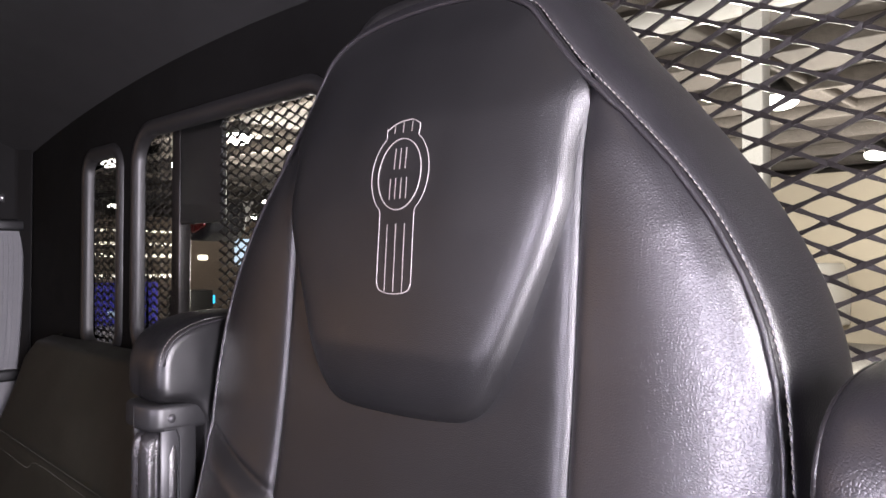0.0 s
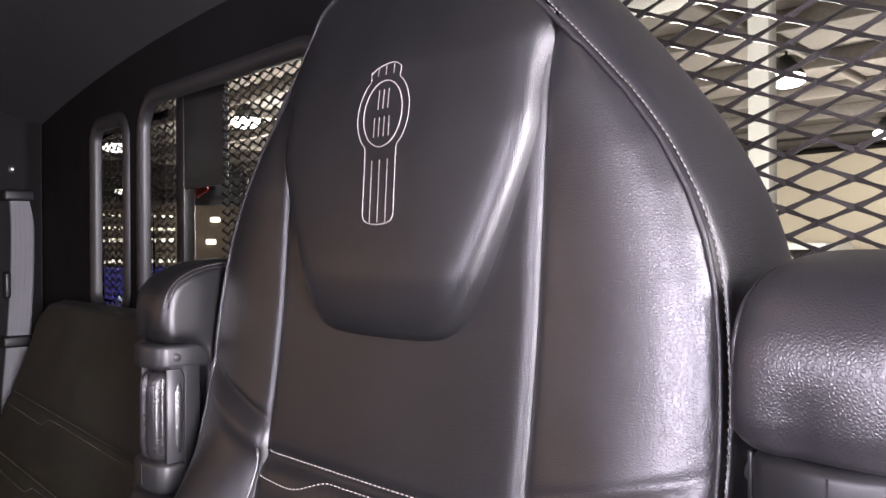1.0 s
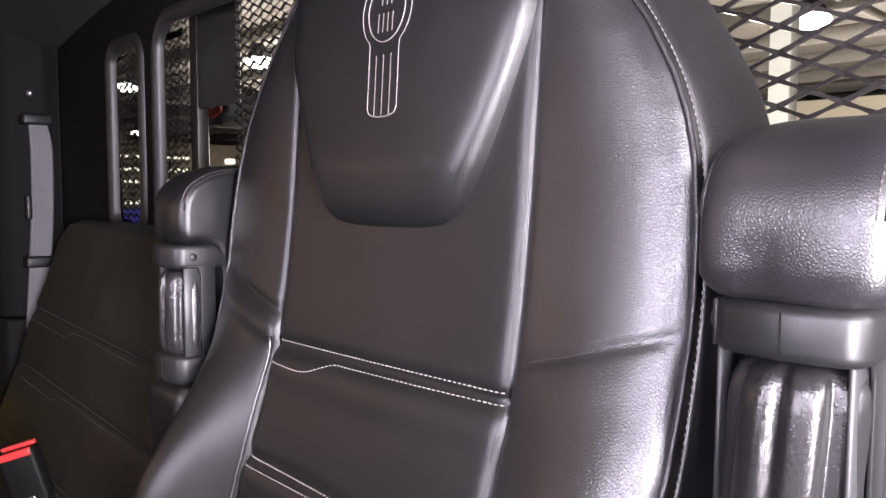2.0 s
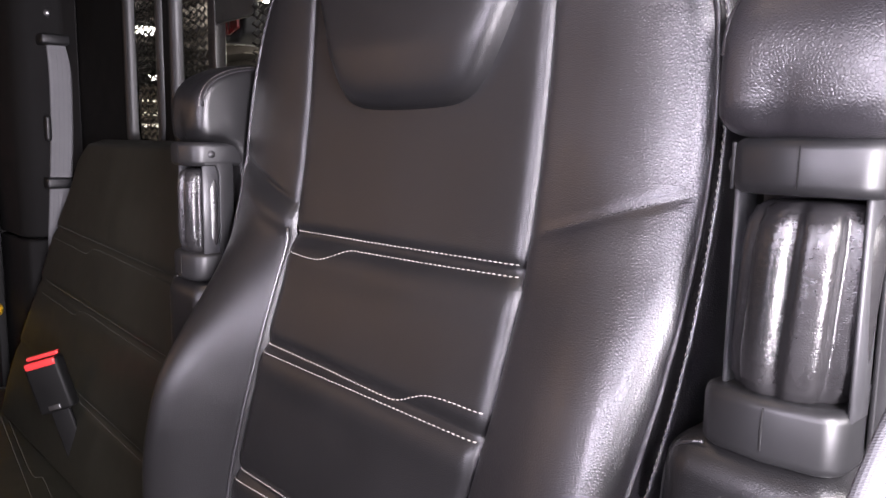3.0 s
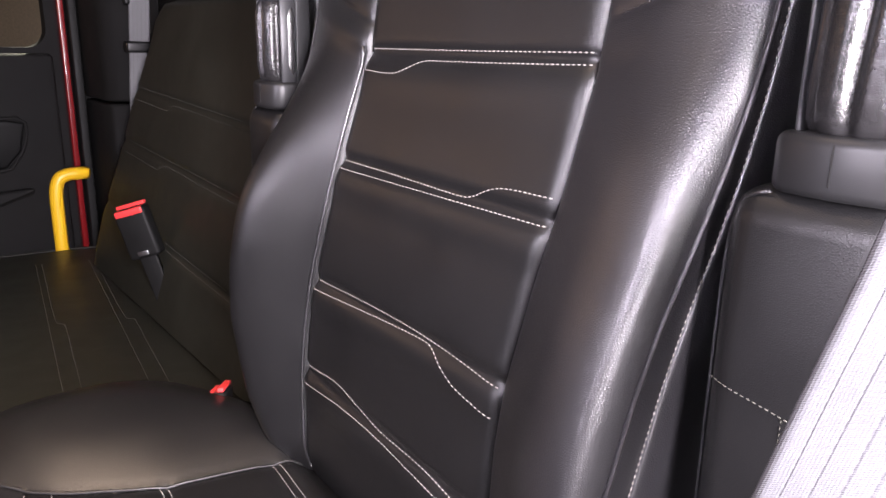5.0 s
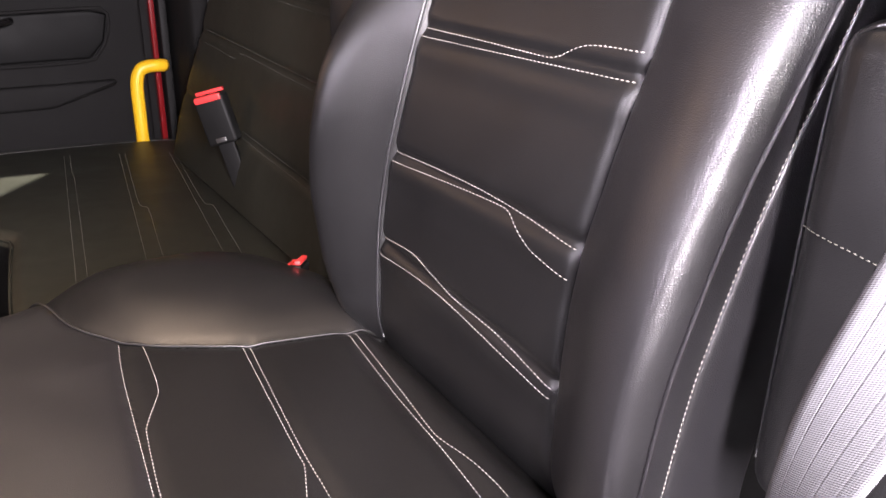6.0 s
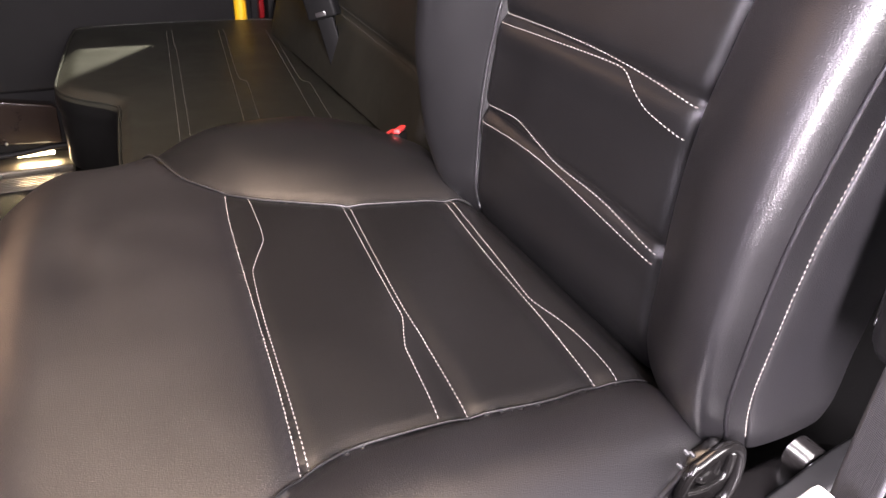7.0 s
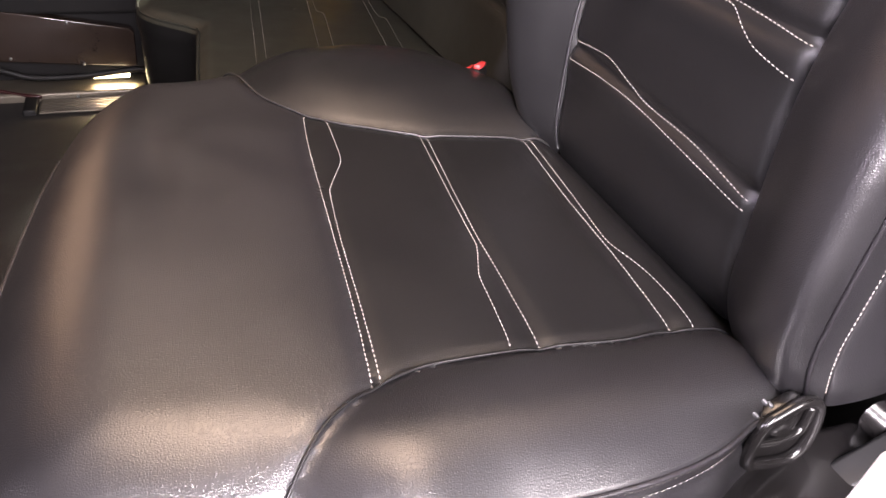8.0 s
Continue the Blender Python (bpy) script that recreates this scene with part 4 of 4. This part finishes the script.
# ---- seat belt of the captain seat ----
def strap(name, edge, width, mat, parent, label, across, thick=0.0012, ribs=5):
    """A webbing strap from one edge's path; across(z) gives the way over its width."""
    path = smooth_path(edge, 90)
    step = length_of(path) / 89
    verts, faces = [], []
    m = 2 * ribs + 1
    for p in path:
        way = Vector(across(p.z)).normalized()
        for k in range(m):
            verts.append(p + way * width * k / (m - 1) + Vector((0, -0.0004 * (k % 2), 0)))
    for i in range(len(path) - 1):
        for k in range(m - 1):
            faces.append((i * m + k, i * m + k + 1, (i + 1) * m + k + 1, (i + 1) * m + k))
    ob = raw(name, verts, faces, mat, parent, label)
    layer = ob.data.uv_layers.new(name="weave")
    for loop in ob.data.loops:
        layer.data[loop.index].uv = (loop.vertex_index % m / (m - 1), loop.vertex_index // m * step)
    md = ob.modifiers.new("thickness", "SOLIDIFY")
    md.thickness = thick
    return ob


belt = thing("seat_belt", "pale grey seat belt hanging before the folded armrest", "belt", (0.03, 0.25, 0.45))
strap("webbing", [(0.30, 0.295, 1.50), (0.115, 0.25, 1.15), (0.050, 0.245, 0.985), (0.0255, 0.245, 0.89), (0.0045, 0.245, 0.81), (-0.016, 0.245, 0.725), (-0.022, 0.245, 0.655), (-0.025, 0.245, 0.56), (-0.026, 0.25, 0.42)], 0.050, WEB, belt, "pale grey woven webbing", lambda z: (0.97 - 0.20 * sm(0.82, 0.62, z), 0.24 - 0.88 * sm(0.82, 0.62, z), 0))
box("anchor", (-0.035, 0.205, 0.40), (0.035, 0.265, 0.435), GLOSS, belt, "black belt anchor", 0.006)
prism("sleeve", [(-0.028, 0.45), (-0.0255, 0.536), (-0.0205, 0.575), (-0.010, 0.600), (0.004, 0.600), (0.008, 0.45)], "y", 0.196, 0.203, WHITE, belt, "white plastic sleeve", 0.002)

# ---- rear bench ----
bench = thing("rear_bench", "black leather rear bench with faint grey stitching", "bench", (-1.4, 0.3, 0.0))
BXR = -0.905


def bench_left(z):
    return -1.90 + 0.10 * sm(0.45, 0.80, z) + 0.08 * sm(0.75, 1.0, z) + 0.05 * sm(0.99, 1.045, z)


def bench_back_pt(u, v):
    z = 0.40 + v * 0.646
    xl = bench_left(z)
    x = xl + u * (BXR - xl)
    y = 0.385 + 0.155 * (z - 0.40) / 0.64
    e = min(x - xl, BXR - x)
    y += 0.035 * max(0, 1 - e / 0.035) ** 2 + 0.03 * sm(1.030, 1.046, z) ** 2
    zz = z + 0.04 * (x + 1.7)
    for zr in (0.842, 0.718, 0.56):
        y += 0.0045 * math.exp(-((zz - zr) / 0.009) ** 2)
    return (x, y, z)


grid("backrest", bench_back_pt, 70, 130, BENCH, bench, "smooth dark leather bench back")
prism("back_shell", [(-1.88, 0.40), (BXR - 0.005, 0.40), (BXR - 0.005, 1.02), (-1.69, 1.02), (-1.74, 0.97), (-1.86, 0.60)], "y", 0.574, 0.596, TRIM, bench, "black bench back shell", 0.008)


def on_bench_back(x, z):
    xl = bench_left(z)
    p = bench_back_pt((x - xl) / (BXR - xl), (z - 0.40) / 0.646)
    return Vector((p[0], p[1] - 0.0006, p[2]))


for zr, k in ((0.842, -1.49), (0.718, -1.49), (0.56, -1.45)):
    for dz, bend in ((0.007, 0.0), (-0.007, 0.014)):
        pts = [(x, zr - 0.04 * (x + 1.7) + dz - (bend if x < k else 0.0)) for x in (-1.74, -1.62, k - 0.02, k + 0.02, -1.25, -1.1, -0.94)]
        stitches("stitching", smooth_path([on_bench_back(x, z) for x, z in pts], 50), DULL_THREAD, bench, "faint grey stitches", pitch=0.005, r=0.0008)

BO = [(-0.92, 0.43), (-0.90, 0.28), (-0.90, 0.02), (-0.96, -0.055), (-1.10, -0.057), (-1.32, -0.040), (-1.40, -0.032), (-1.435, -0.042), (-1.51, -0.113), (-1.57, -0.137), (-1.66, -0.135), (-2.05, -0.090), (-2.13, -0.05), (-2.15, 0.15), (-2.13, 0.45), (-2.0, 0.48), (-1.5, 0.45), (-1.1, 0.44)]
bline = smooth_path([(x, y, 0) for x, y in BO], 170, closed=True)
BC = Vector((-1.52, 0.18, 0))


def bench_z(x, y):
    return 0.392 - 0.01 * (y - 0.2)


def bench_cush_pt(u, v):
    p = bline[int(round(u * 170)) % 170]
    if v < 0.6:
        s = max(v / 0.6, 1e-3) ** 0.8
        q = BC + (p - BC) * s
        return (q.x, q.y, bench_z(q.x, q.y) - 0.014 * sm(0.86, 1.0, s) ** 2)
    s = (v - 0.6) / 0.4
    n = (p - BC).normalized()
    q = p + n * 0.006 * math.sin(math.pi * min(1, s * 3))
    return (q.x, q.y, bench_z(p.x, p.y) - 0.014 - 0.16 * s)


bcush = grid("cushion", lambda u, v: bench_cush_pt(u, v * 0.625), 170, 30, BENCH, bench, "smooth dark leather bench cushion", loop_u=True)
grid("cushion_side", lambda u, v: bench_cush_pt(u, 0.625 + v * 0.375), 170, 16, BLACKHIDE, bcush, "black leather cushion side", loop_u=True)
tube("piping", [Vector((p.x, p.y, bench_z(p.x, p.y) - 0.013)) for p in bline], 0.003, BENCH, bcush, "leather piping", closed=True)
for (xa, ya, yb), k, kink in (((-2.0, 0.147, 0.030), -1.80, 0.004), ((-1.97, 0.277, 0.142), -1.50, 0.015), ((-1.95, 0.400, 0.278), -1.46, 0.016)):
    for dy, bend in ((-0.008, 0.0), (0.006, kink)):
        pts = [(x, ya + (yb - ya) * (x - xa) / (-0.94 - xa) + dy + (bend if x > k else 0.0)) for x in (xa, -1.88, k - 0.025, k + 0.025, -1.3, -1.1, -0.94)]
        stitches("stitching", smooth_path([(x, y, bench_z(x, y) + 0.0006) for x, y in pts], 60), DULL_THREAD, bcush, "faint grey stitches", pitch=0.005, r=0.0009)
prism("base", [(-0.94, 0.43), (-0.94, -0.02), (-1.40, -0.01), (-1.53, -0.09), (-2.05, -0.05), (-2.10, 0.45)], "z", 0.0, 0.24, PLASTIC, bench, "black bench base", 0.01)


def buckle(x, y, z, ang, turn, label, size):
    ob = thing("belt_buckle", label, "buckle", (x, y, z - 0.16))
    ob.rotation_euler = (0, radians(ang), radians(turn))
    ob.location = Vector((x, y, z)) - Euler(ob.rotation_euler).to_matrix() @ Vector((0, 0, 0.16 * size))
    ob.scale = (size, size, size)

    def put(name, bm, mat, lab=""):
        me = bpy.data.meshes.new(name)
        bmesh.ops.recalc_face_normals(bm, faces=bm.faces)
        bm.to_mesh(me)
        bm.free()
        me.materials.append(mat)
        me.polygons.foreach_set("use_smooth", [True] * len(me.polygons))
        o = new(name, me)
        o.parent = ob
        if lab:
            tagged(o, lab)
        return o
    put("body", box_bm((-0.029, -0.014, 0.065), (0.029, 0.014, 0.155), 0.006), RUBBER, "black plastic buckle body")
    put("button", box_bm((-0.026, -0.0155, 0.143), (0.026, 0.006, 0.155), 0.003), REDBUTTON, "red release button")
    put("button_lip", box_bm((-0.027, 0.000, 0.156), (0.027, 0.011, 0.163), 0.002), REDBUTTON, "red lip behind the latch slot")
    put("stalk", box_bm((-0.016, -0.005, -0.06), (0.016, 0.005, 0.08), 0.002), RUBBER, "black strap")
    put("clasp", box_bm((-0.010, -0.0165, 0.070), (0.010, -0.010, 0.078), 0.001), STEEL, "bare steel clasp")
    return ob


buckle(-1.420, 0.366, 0.638, -17, 48, "black seat belt buckle with a red button on the bench", 1.15)
buckle(-0.772, 0.290, 0.517, -10, -35, "black seat belt buckle tucked between seat and bench", 0.8)

# ---- left side: pillar, belt, door, handle ----
pillar = thing("pillar_trim", "charcoal plastic pillar trim with a belt slot", "trim", (LEFT, 0.52, 0.0), kind="structure")
prism("upper_panel", [(LEFT, 0.475), (-1.985, 0.475), (-1.955, 0.485), (-1.935, 0.51), (-1.905, 0.575), (-1.86, 0.598), (LEFT, 0.598)], "z", 0.80, 1.56, TRIM, pillar, "", 0.008)
prism("lower_panel", [(LEFT, 0.480), (-1.99, 0.480), (-1.96, 0.49), (-1.93, 0.56), (-1.90, 0.598), (LEFT, 0.598)], "z", 0.36, 0.792, TRIM, pillar, "", 0.008)
box("belt_slot", (-1.935, 0.523, 1.268), (-1.885, 0.598, 1.294), PLASTIC, pillar, "black belt guide", 0.006)
tube("bolt", [(-1.94, 0.548, 1.345), (-1.915, 0.552, 1.345)], 0.010, STEEL, pillar, "bolt head", sides=14)
lbelt = thing("seat_belt", "grey seat belt hanging on the pillar beside the bench", "belt", (-1.90, 0.54, 0.8))
strap("webbing", [(-1.911, 0.539, 1.278), (-1.896, 0.538, 1.20), (-1.891, 0.534, 1.07), (-1.891, 0.524, 0.92), (-1.894, 0.516, 0.80), (-1.896, 0.511, 0.68)], 0.050, WEB, lbelt, "grey woven webbing", lambda z: (0.25, 0.96, 0))
box("tongue", (-1.905, 0.515, 0.925), (-1.868, 0.598, 0.952), PLASTIC, lbelt, "black belt tongue", 0.006)
for y_ in (0.528, 0.598):
    box("stop", (-1.898, y_ - 0.007, 1.04), (-1.878, y_ + 0.007, 1.10), PLASTIC, lbelt, "black belt stop", 0.005)

door = thing("door_1", "charcoal door panel with a pocket and a window", "door", (LEFT, 0.0, 0.25), kind="structure")
prism("panel", [(-1.1, 0.21), (-1.1, 0.915), (0.405, 0.915), (0.408, 0.21)], "x", LEFT, -2.165, TRIM, door, "", 0.012)
prism("armrest", [(-0.9, 0.46), (-0.9, 0.535), (0.20, 0.555), (0.315, 0.56), (0.32, 0.545), (0.15, 0.49)], "x", -2.168, -2.140, TRIM, door, "", 0.010)
# stands proud of the panel; a near-black colour gives the recess its shade
prism("pull_recess", [(-0.3, 0.60), (-0.3, 0.72), (0.27, 0.745), (0.315, 0.735), (0.30, 0.66), (0.26, 0.615)], "x", -2.167, -2.157, RECESS_SHADE, door, "raised slab with the recess shade in its colour", 0.008)
tube("recess_rim", smooth_path([(-2.158, y_, z_) for y_, z_ in ((-0.3, 0.596), (-0.02, 0.602), (0.245, 0.610), (0.285, 0.635), (0.304, 0.665), (0.318, 0.720), (0.308, 0.742), (0.27, 0.749), (-0.02, 0.735), (-0.3, 0.724))], 50), 0.005, TRIM, door, "raised recess rim")
tube("pull_handle", smooth_path([(-2.155, -0.16, 0.69), (-2.125, -0.12, 0.70), (-2.125, 0.04, 0.715), (-2.155, 0.08, 0.72)], 20), 0.010, GLOSS, door, "black pull handle")
box("door_frame", (LEFT, 0.428, 0.2), (-2.168, 0.444, 1.50), RED, door, "red painted door frame", 0.004)
box("seal", (LEFT, 0.450, 0.2), (-2.150, 0.472, 1.50), RUBBER, door, "black rubber door seal", 0.004)
handle = thing("grab_handle", "bright yellow tubular grab handle by the door", "handle", (-2.13, 0.37, 0.36))
tube("bar", smooth_path([(-2.14, 0.366, 0.34), (-2.14, 0.366, 0.46), (-2.14, 0.367, 0.54), (-2.14, 0.378, 0.578), (-2.14, 0.400, 0.590), (-2.14, 0.430, 0.592), (-2.15, 0.452, 0.590)], 40), 0.018, YELLOW, handle, "yellow tube", sides=16)

sill = thing("door_sill", "aluminium door sill lit by a warm step lamp", "sill", (LEFT, -0.3, 0.0), kind="structure")
prism("kick_panel", [(-0.70, 0.10), (-0.68, 0.245), (-0.436, 0.216), (-0.175, 0.171), (-0.163, 0.160), (-0.166, 0.058), (-0.496, 0.085)], "x", LEFT, -2.160, BROWNGLOSS, sill, "glossy dark brown kick panel", 0.004)
for y_, z_ in ((-0.333, 0.190), (-0.306, 0.073), (-0.488, 0.095)):
    tube("screw", [(-2.163, y_, z_), (-2.156, y_, z_)], 0.004, STEEL, sill, "small bright screw", sides=10)
box("ledge", (LEFT, -0.60, -0.02), (-2.075, -0.145, 0.024), ALU, sill, "worn aluminium ledge", 0.008)
box("tread", (LEFT, -0.425, -0.02), (-1.985, -0.15, 0.006), ALU, sill, "ribbed aluminium tread", 0.004)
box("tread_end", (-2.09, -0.462, -0.02), (-1.975, -0.428, 0.016), RUBBER, sill, "black tread end block", 0.006)
for k in range(7):
    box("rib", (-2.068 + 0.012 * k, -0.42, 0.004), (-2.062 + 0.012 * k, -0.155, 0.009), ALU, sill, "", 0.001, 1)
tube("screw", [(-2.072, -0.33, 0.012), (-2.066, -0.33, 0.012)], 0.004, STEEL, sill, "small bright screw", sides=10)
tube("gasket", smooth_path([(-2.13, -0.68, 0.12), (-2.13, -0.516, 0.074), (-2.128, -0.437, 0.050), (-2.128, -0.308, 0.050), (-2.13, -0.157, 0.062), (-2.115, -0.135, 0.040), (-2.10, -0.132, 0.005)], 40), 0.009, RUBBER, sill, "black rubber gasket")
tube("red_cord", smooth_path([(-2.11, -0.64, 0.060), (-2.090, -0.52, 0.030), (-2.075, -0.45, 0.018), (-2.072, -0.42, 0.014)], 30), 0.005, DARKRED, sill, "red edge cord")
box("step_lamp", (-2.15, -0.285, 0.040), (-2.126, -0.19, 0.045), SILLGLOW, sill, "warm lit step lamp", 0.002)

# ---- the hall outside ----
gy = -1.25
TOP = 4.9
ground = part("ground", box_bm((-75, -30, gy - 0.1), (40, 60, gy)), HALLFLOOR, smooth=False)
tagged(ground, "grey polished concrete hall floor", "floor", kind="structure")
for nm, lo, hi, lb in (("hall_wall", (-75, 52, gy), (40, 52.3, TOP), "cream painted far hall wall"), ("hall_side_wall", (-70.3, -30, gy), (-70, 52, TOP), "cream painted hall side wall"), ("hall_end_wall", (35, -30, gy), (35.3, 52, TOP), "cream painted hall end wall"), ("hall_front_wall", (-70, -30.3, gy), (35, -30, TOP), "cream painted hall front wall")):
    tagged(part(nm, box_bm(lo, hi), HALLWALL, smooth=False), lb, "wall", kind="structure")
roof = part("hall_roof", box_bm((-75, -30.3, TOP), (40, 52.3, TOP + 0.2)), HALLROOF, smooth=False)
tagged(roof, "brown steel hall roof deck", "roof", kind="structure")


def roof_beam(lo, hi):
    tagged(part("roof_beam", box_bm(lo, hi, 0.02, 1), HALLROOF), "brown steel roof beam of the hall", "beam", group="hall roof beams", kind="structure")


for k in range(16):
    roof_beam((-70, 3.0 + 3.1 * k, TOP - 0.34), (35, 3.12 + 3.1 * k, TOP))
for k in range(14):
    roof_beam((-62 + 6.3 * k, 2.0, TOP - 0.20), (-61.9 + 6.3 * k, 52, TOP - 0.005))
for x, y, w in ((-3.78, 9.0, 0.25), (-16.5, 24.0, 0.3), (-37.0, 22.0, 0.3), (-6.0, 33.0, 0.3)):
    col = thing("hall_column", "white painted steel hall column", "column", (x + w / 2, y, gy), group="hall columns", kind="structure")
    box("shaft", (x, y, gy), (x + w, y + w, TOP), WHITE, col, "", 0.02)
    box("cap", (x - 0.1, y - 0.1, TOP - 0.45), (x + w + 0.1, y + w + 0.1, TOP - 0.30), WHITE, col, "", 0.02)
beam = part("white_beam", box_bm((-9.0, 8.95, TOP - 0.62), (3.0, 9.3, TOP - 0.38), 0.02, 1), WHITE)
tagged(beam, "white painted steel cross beam on the column", "beam", kind="structure")


def hall_lamp(x, y, r):
    z = TOP - 0.55
    ob = thing("hall_lamp", "round glowing high-bay lamp under the hall roof", "lamp", (x, y, z), group="hall lamps")
    bm = bmesh.new()
    bmesh.ops.create_uvsphere(bm, u_segments=16, v_segments=8, radius=r, matrix=Matrix.Translation((x, y, z)) @ Matrix.Diagonal((1, 1, 0.45, 1)))
    part("lens", bm, LAMPGLOW, ob, "glowing lens")
    bm = bmesh.new()
    bmesh.ops.create_cone(bm, cap_ends=True, segments=16, radius1=r * 0.95, radius2=r * 0.3, depth=r, matrix=Matrix.Translation((x, y, z + r * 0.75)))
    part("housing", bm, DARKPAINT, ob, "dark lamp housing")
    tube("stem", [(x, y, z + r * 0.8), (x, y, TOP + 0.02)], 0.03, DARKPAINT, ob)
    return ob


for x, y in ((-5.6, 15.0), (-6.3, 24.2), (-17, 10), (-33, 21), (-24, 9.5), (-23, 11.5), (-15, 11), (-28, 19), (-42, 17), (-20, 16), (-46, 28)):
    hall_lamp(x, y, 0.36)


def booth(x, y, w, h, mat, label, z0=gy):
    ob = thing("booth", label, "booth", (x, y, z0), group="far show booths")
    box("wall", (x - w / 2, y, z0), (x + w / 2, y + 0.15, z0 + h), mat, ob, "", 0.02, 1)
    box("fascia", (x - w / 2 - 0.1, y - 0.1, z0 + h - 0.02), (x + w / 2 + 0.1, y + 0.2, z0 + h + 0.22), WHITE, ob, "white booth fascia", 0.02, 1)
    box("light_strip", (x - w / 2, y - 0.14, z0 + h + 0.02), (x + w / 2, y - 0.10, z0 + h + 0.10), STRIPGLOW, ob, "glowing light strip", 0.01, 1)
    return ob


STRIPGLOW = glowing("booth_strip_glow", (1.0, 0.92, 0.75), 3.0)
SCREENBLUE = glowing("blue_screen_glow", (0.10, 0.09, 0.60), 0.75)
SCREENCYAN = glowing("cyan_sign_glow", (0.05, 0.55, 1.0), 2.0)
BROWNWALL = material("brown_stand_wall", (0.075, 0.055, 0.042), 0.7, blotch=0.35)
SCREENWHITE = glowing("pale_screen_glow", (0.65, 0.8, 1.0), 1.2)
stand = thing("show_stand", "far brown exhibition stand with rows of lights and lit screens", "stand", (-30, 13, gy))
box("wall", (-30.3, 3.0, gy), (-30.0, 23.0, 3.1), BROWNWALL, stand, "brown stand wall", 0.02, 1)
for z_, h_ in ((2.45, 0.08), (1.92, 0.12), (1.45, 0.14), (0.62, 0.14)):
    for k in range(14):
        box("light_strip", (-29.98, 9.2 + 0.40 * k, z_), (-29.9, 9.46 + 0.40 * k, z_ + h_), STRIPGLOW, stand, "glowing light strip", 0.01, 1)
for y_, z_ in ((16.1, 2.3), (15.9, 1.35), (18.9, 2.5)):
    box("light_strip", (-29.98, y_ - 0.22, z_), (-29.9, y_ + 0.22, z_ + 0.22), STRIPGLOW, stand, "round glowing spotlight", 0.08, 3)
for y_, z_ in ((10.6, -0.3), (11.0, -0.55), (11.9, -0.9), (13.0, -0.6), (12.6, -0.1)):
    box("screen_spot", (-29.86, y_, z_), (-29.84, y_ + 0.3, z_ + 0.25), SCREENWHITE, stand, "pale bright spot on the screen", 0.008, 1)
box("blue_screen", (-29.97, 9.6, gy + 0.05), (-29.85, 13.9, 0.45), SCREENBLUE, stand, "blue lit screen", 0.02, 1)
box("pale_screen", (-29.97, 17.4, 1.15), (-29.85, 18.7, 2.3), SCREENWHITE, stand, "pale lit screen", 0.02, 1)
box("cyan_sign", (-29.97, 16.2, -0.5), (-29.85, 16.45, -0.15), SCREENCYAN, stand, "cyan lit sign", 0.02, 1)
box("cabinet", (-29.97, 14.4, gy), (-29.2, 16.0, 0.1), DARKPAINT, stand, "dark cabinet", 0.03, 1)
booth(-46, 24, 9.0, 2.9, HALLWALL, "far cream show booth with a light strip")
booth(-12, 34, 9.0, 2.0, WHITE, "far white show booth with a light strip")


def parked_truck(x, y, mat, label):
    ob = thing("parked_truck", label, "truck", (x, y, gy), group="far parked trucks")
    prism("cab", [(x - 1.2, gy + 0.6), (x - 1.25, gy + 1.6), (x - 1.05, gy + 2.5), (x + 1.05, gy + 2.5), (x + 1.25, gy + 1.6), (x + 1.2, gy + 0.6)], "y", y, y + 2.4, mat, ob, "", 0.08)
    prism("windscreen", [(x - 1.0, gy + 1.6), (x - 0.9, gy + 2.3), (x + 0.9, gy + 2.3), (x + 1.0, gy + 1.6)], "y", y - 0.02, y + 0.05, GLOSS, ob, "dark windscreen", 0.02)
    box("grille", (x - 0.6, y - 0.04, gy + 0.7), (x + 0.6, y + 0.05, gy + 1.45), STEEL, ob, "bright grille", 0.03)
    for sx in (-1.05, 0.75):
        tube("wheel", [(x + sx, y + 0.9, gy + 0.5), (x + sx + 0.3, y + 0.9, gy + 0.5)], 0.5, RUBBER, ob, "", sides=24)
    return ob


tagged(part("hall_partition", box_bm((-15.0, 26.0, gy), (5.0, 26.25, 4.15), 0.02, 1), HALLWALL), "cream painted hall partition wall", "wall", kind="structure")
parked_truck(-8.6, 23.0, WHITE, "far white truck parked in the hall")
parked_truck(-21.5, 15.5, BLUE, "far blue truck parked in the hall")
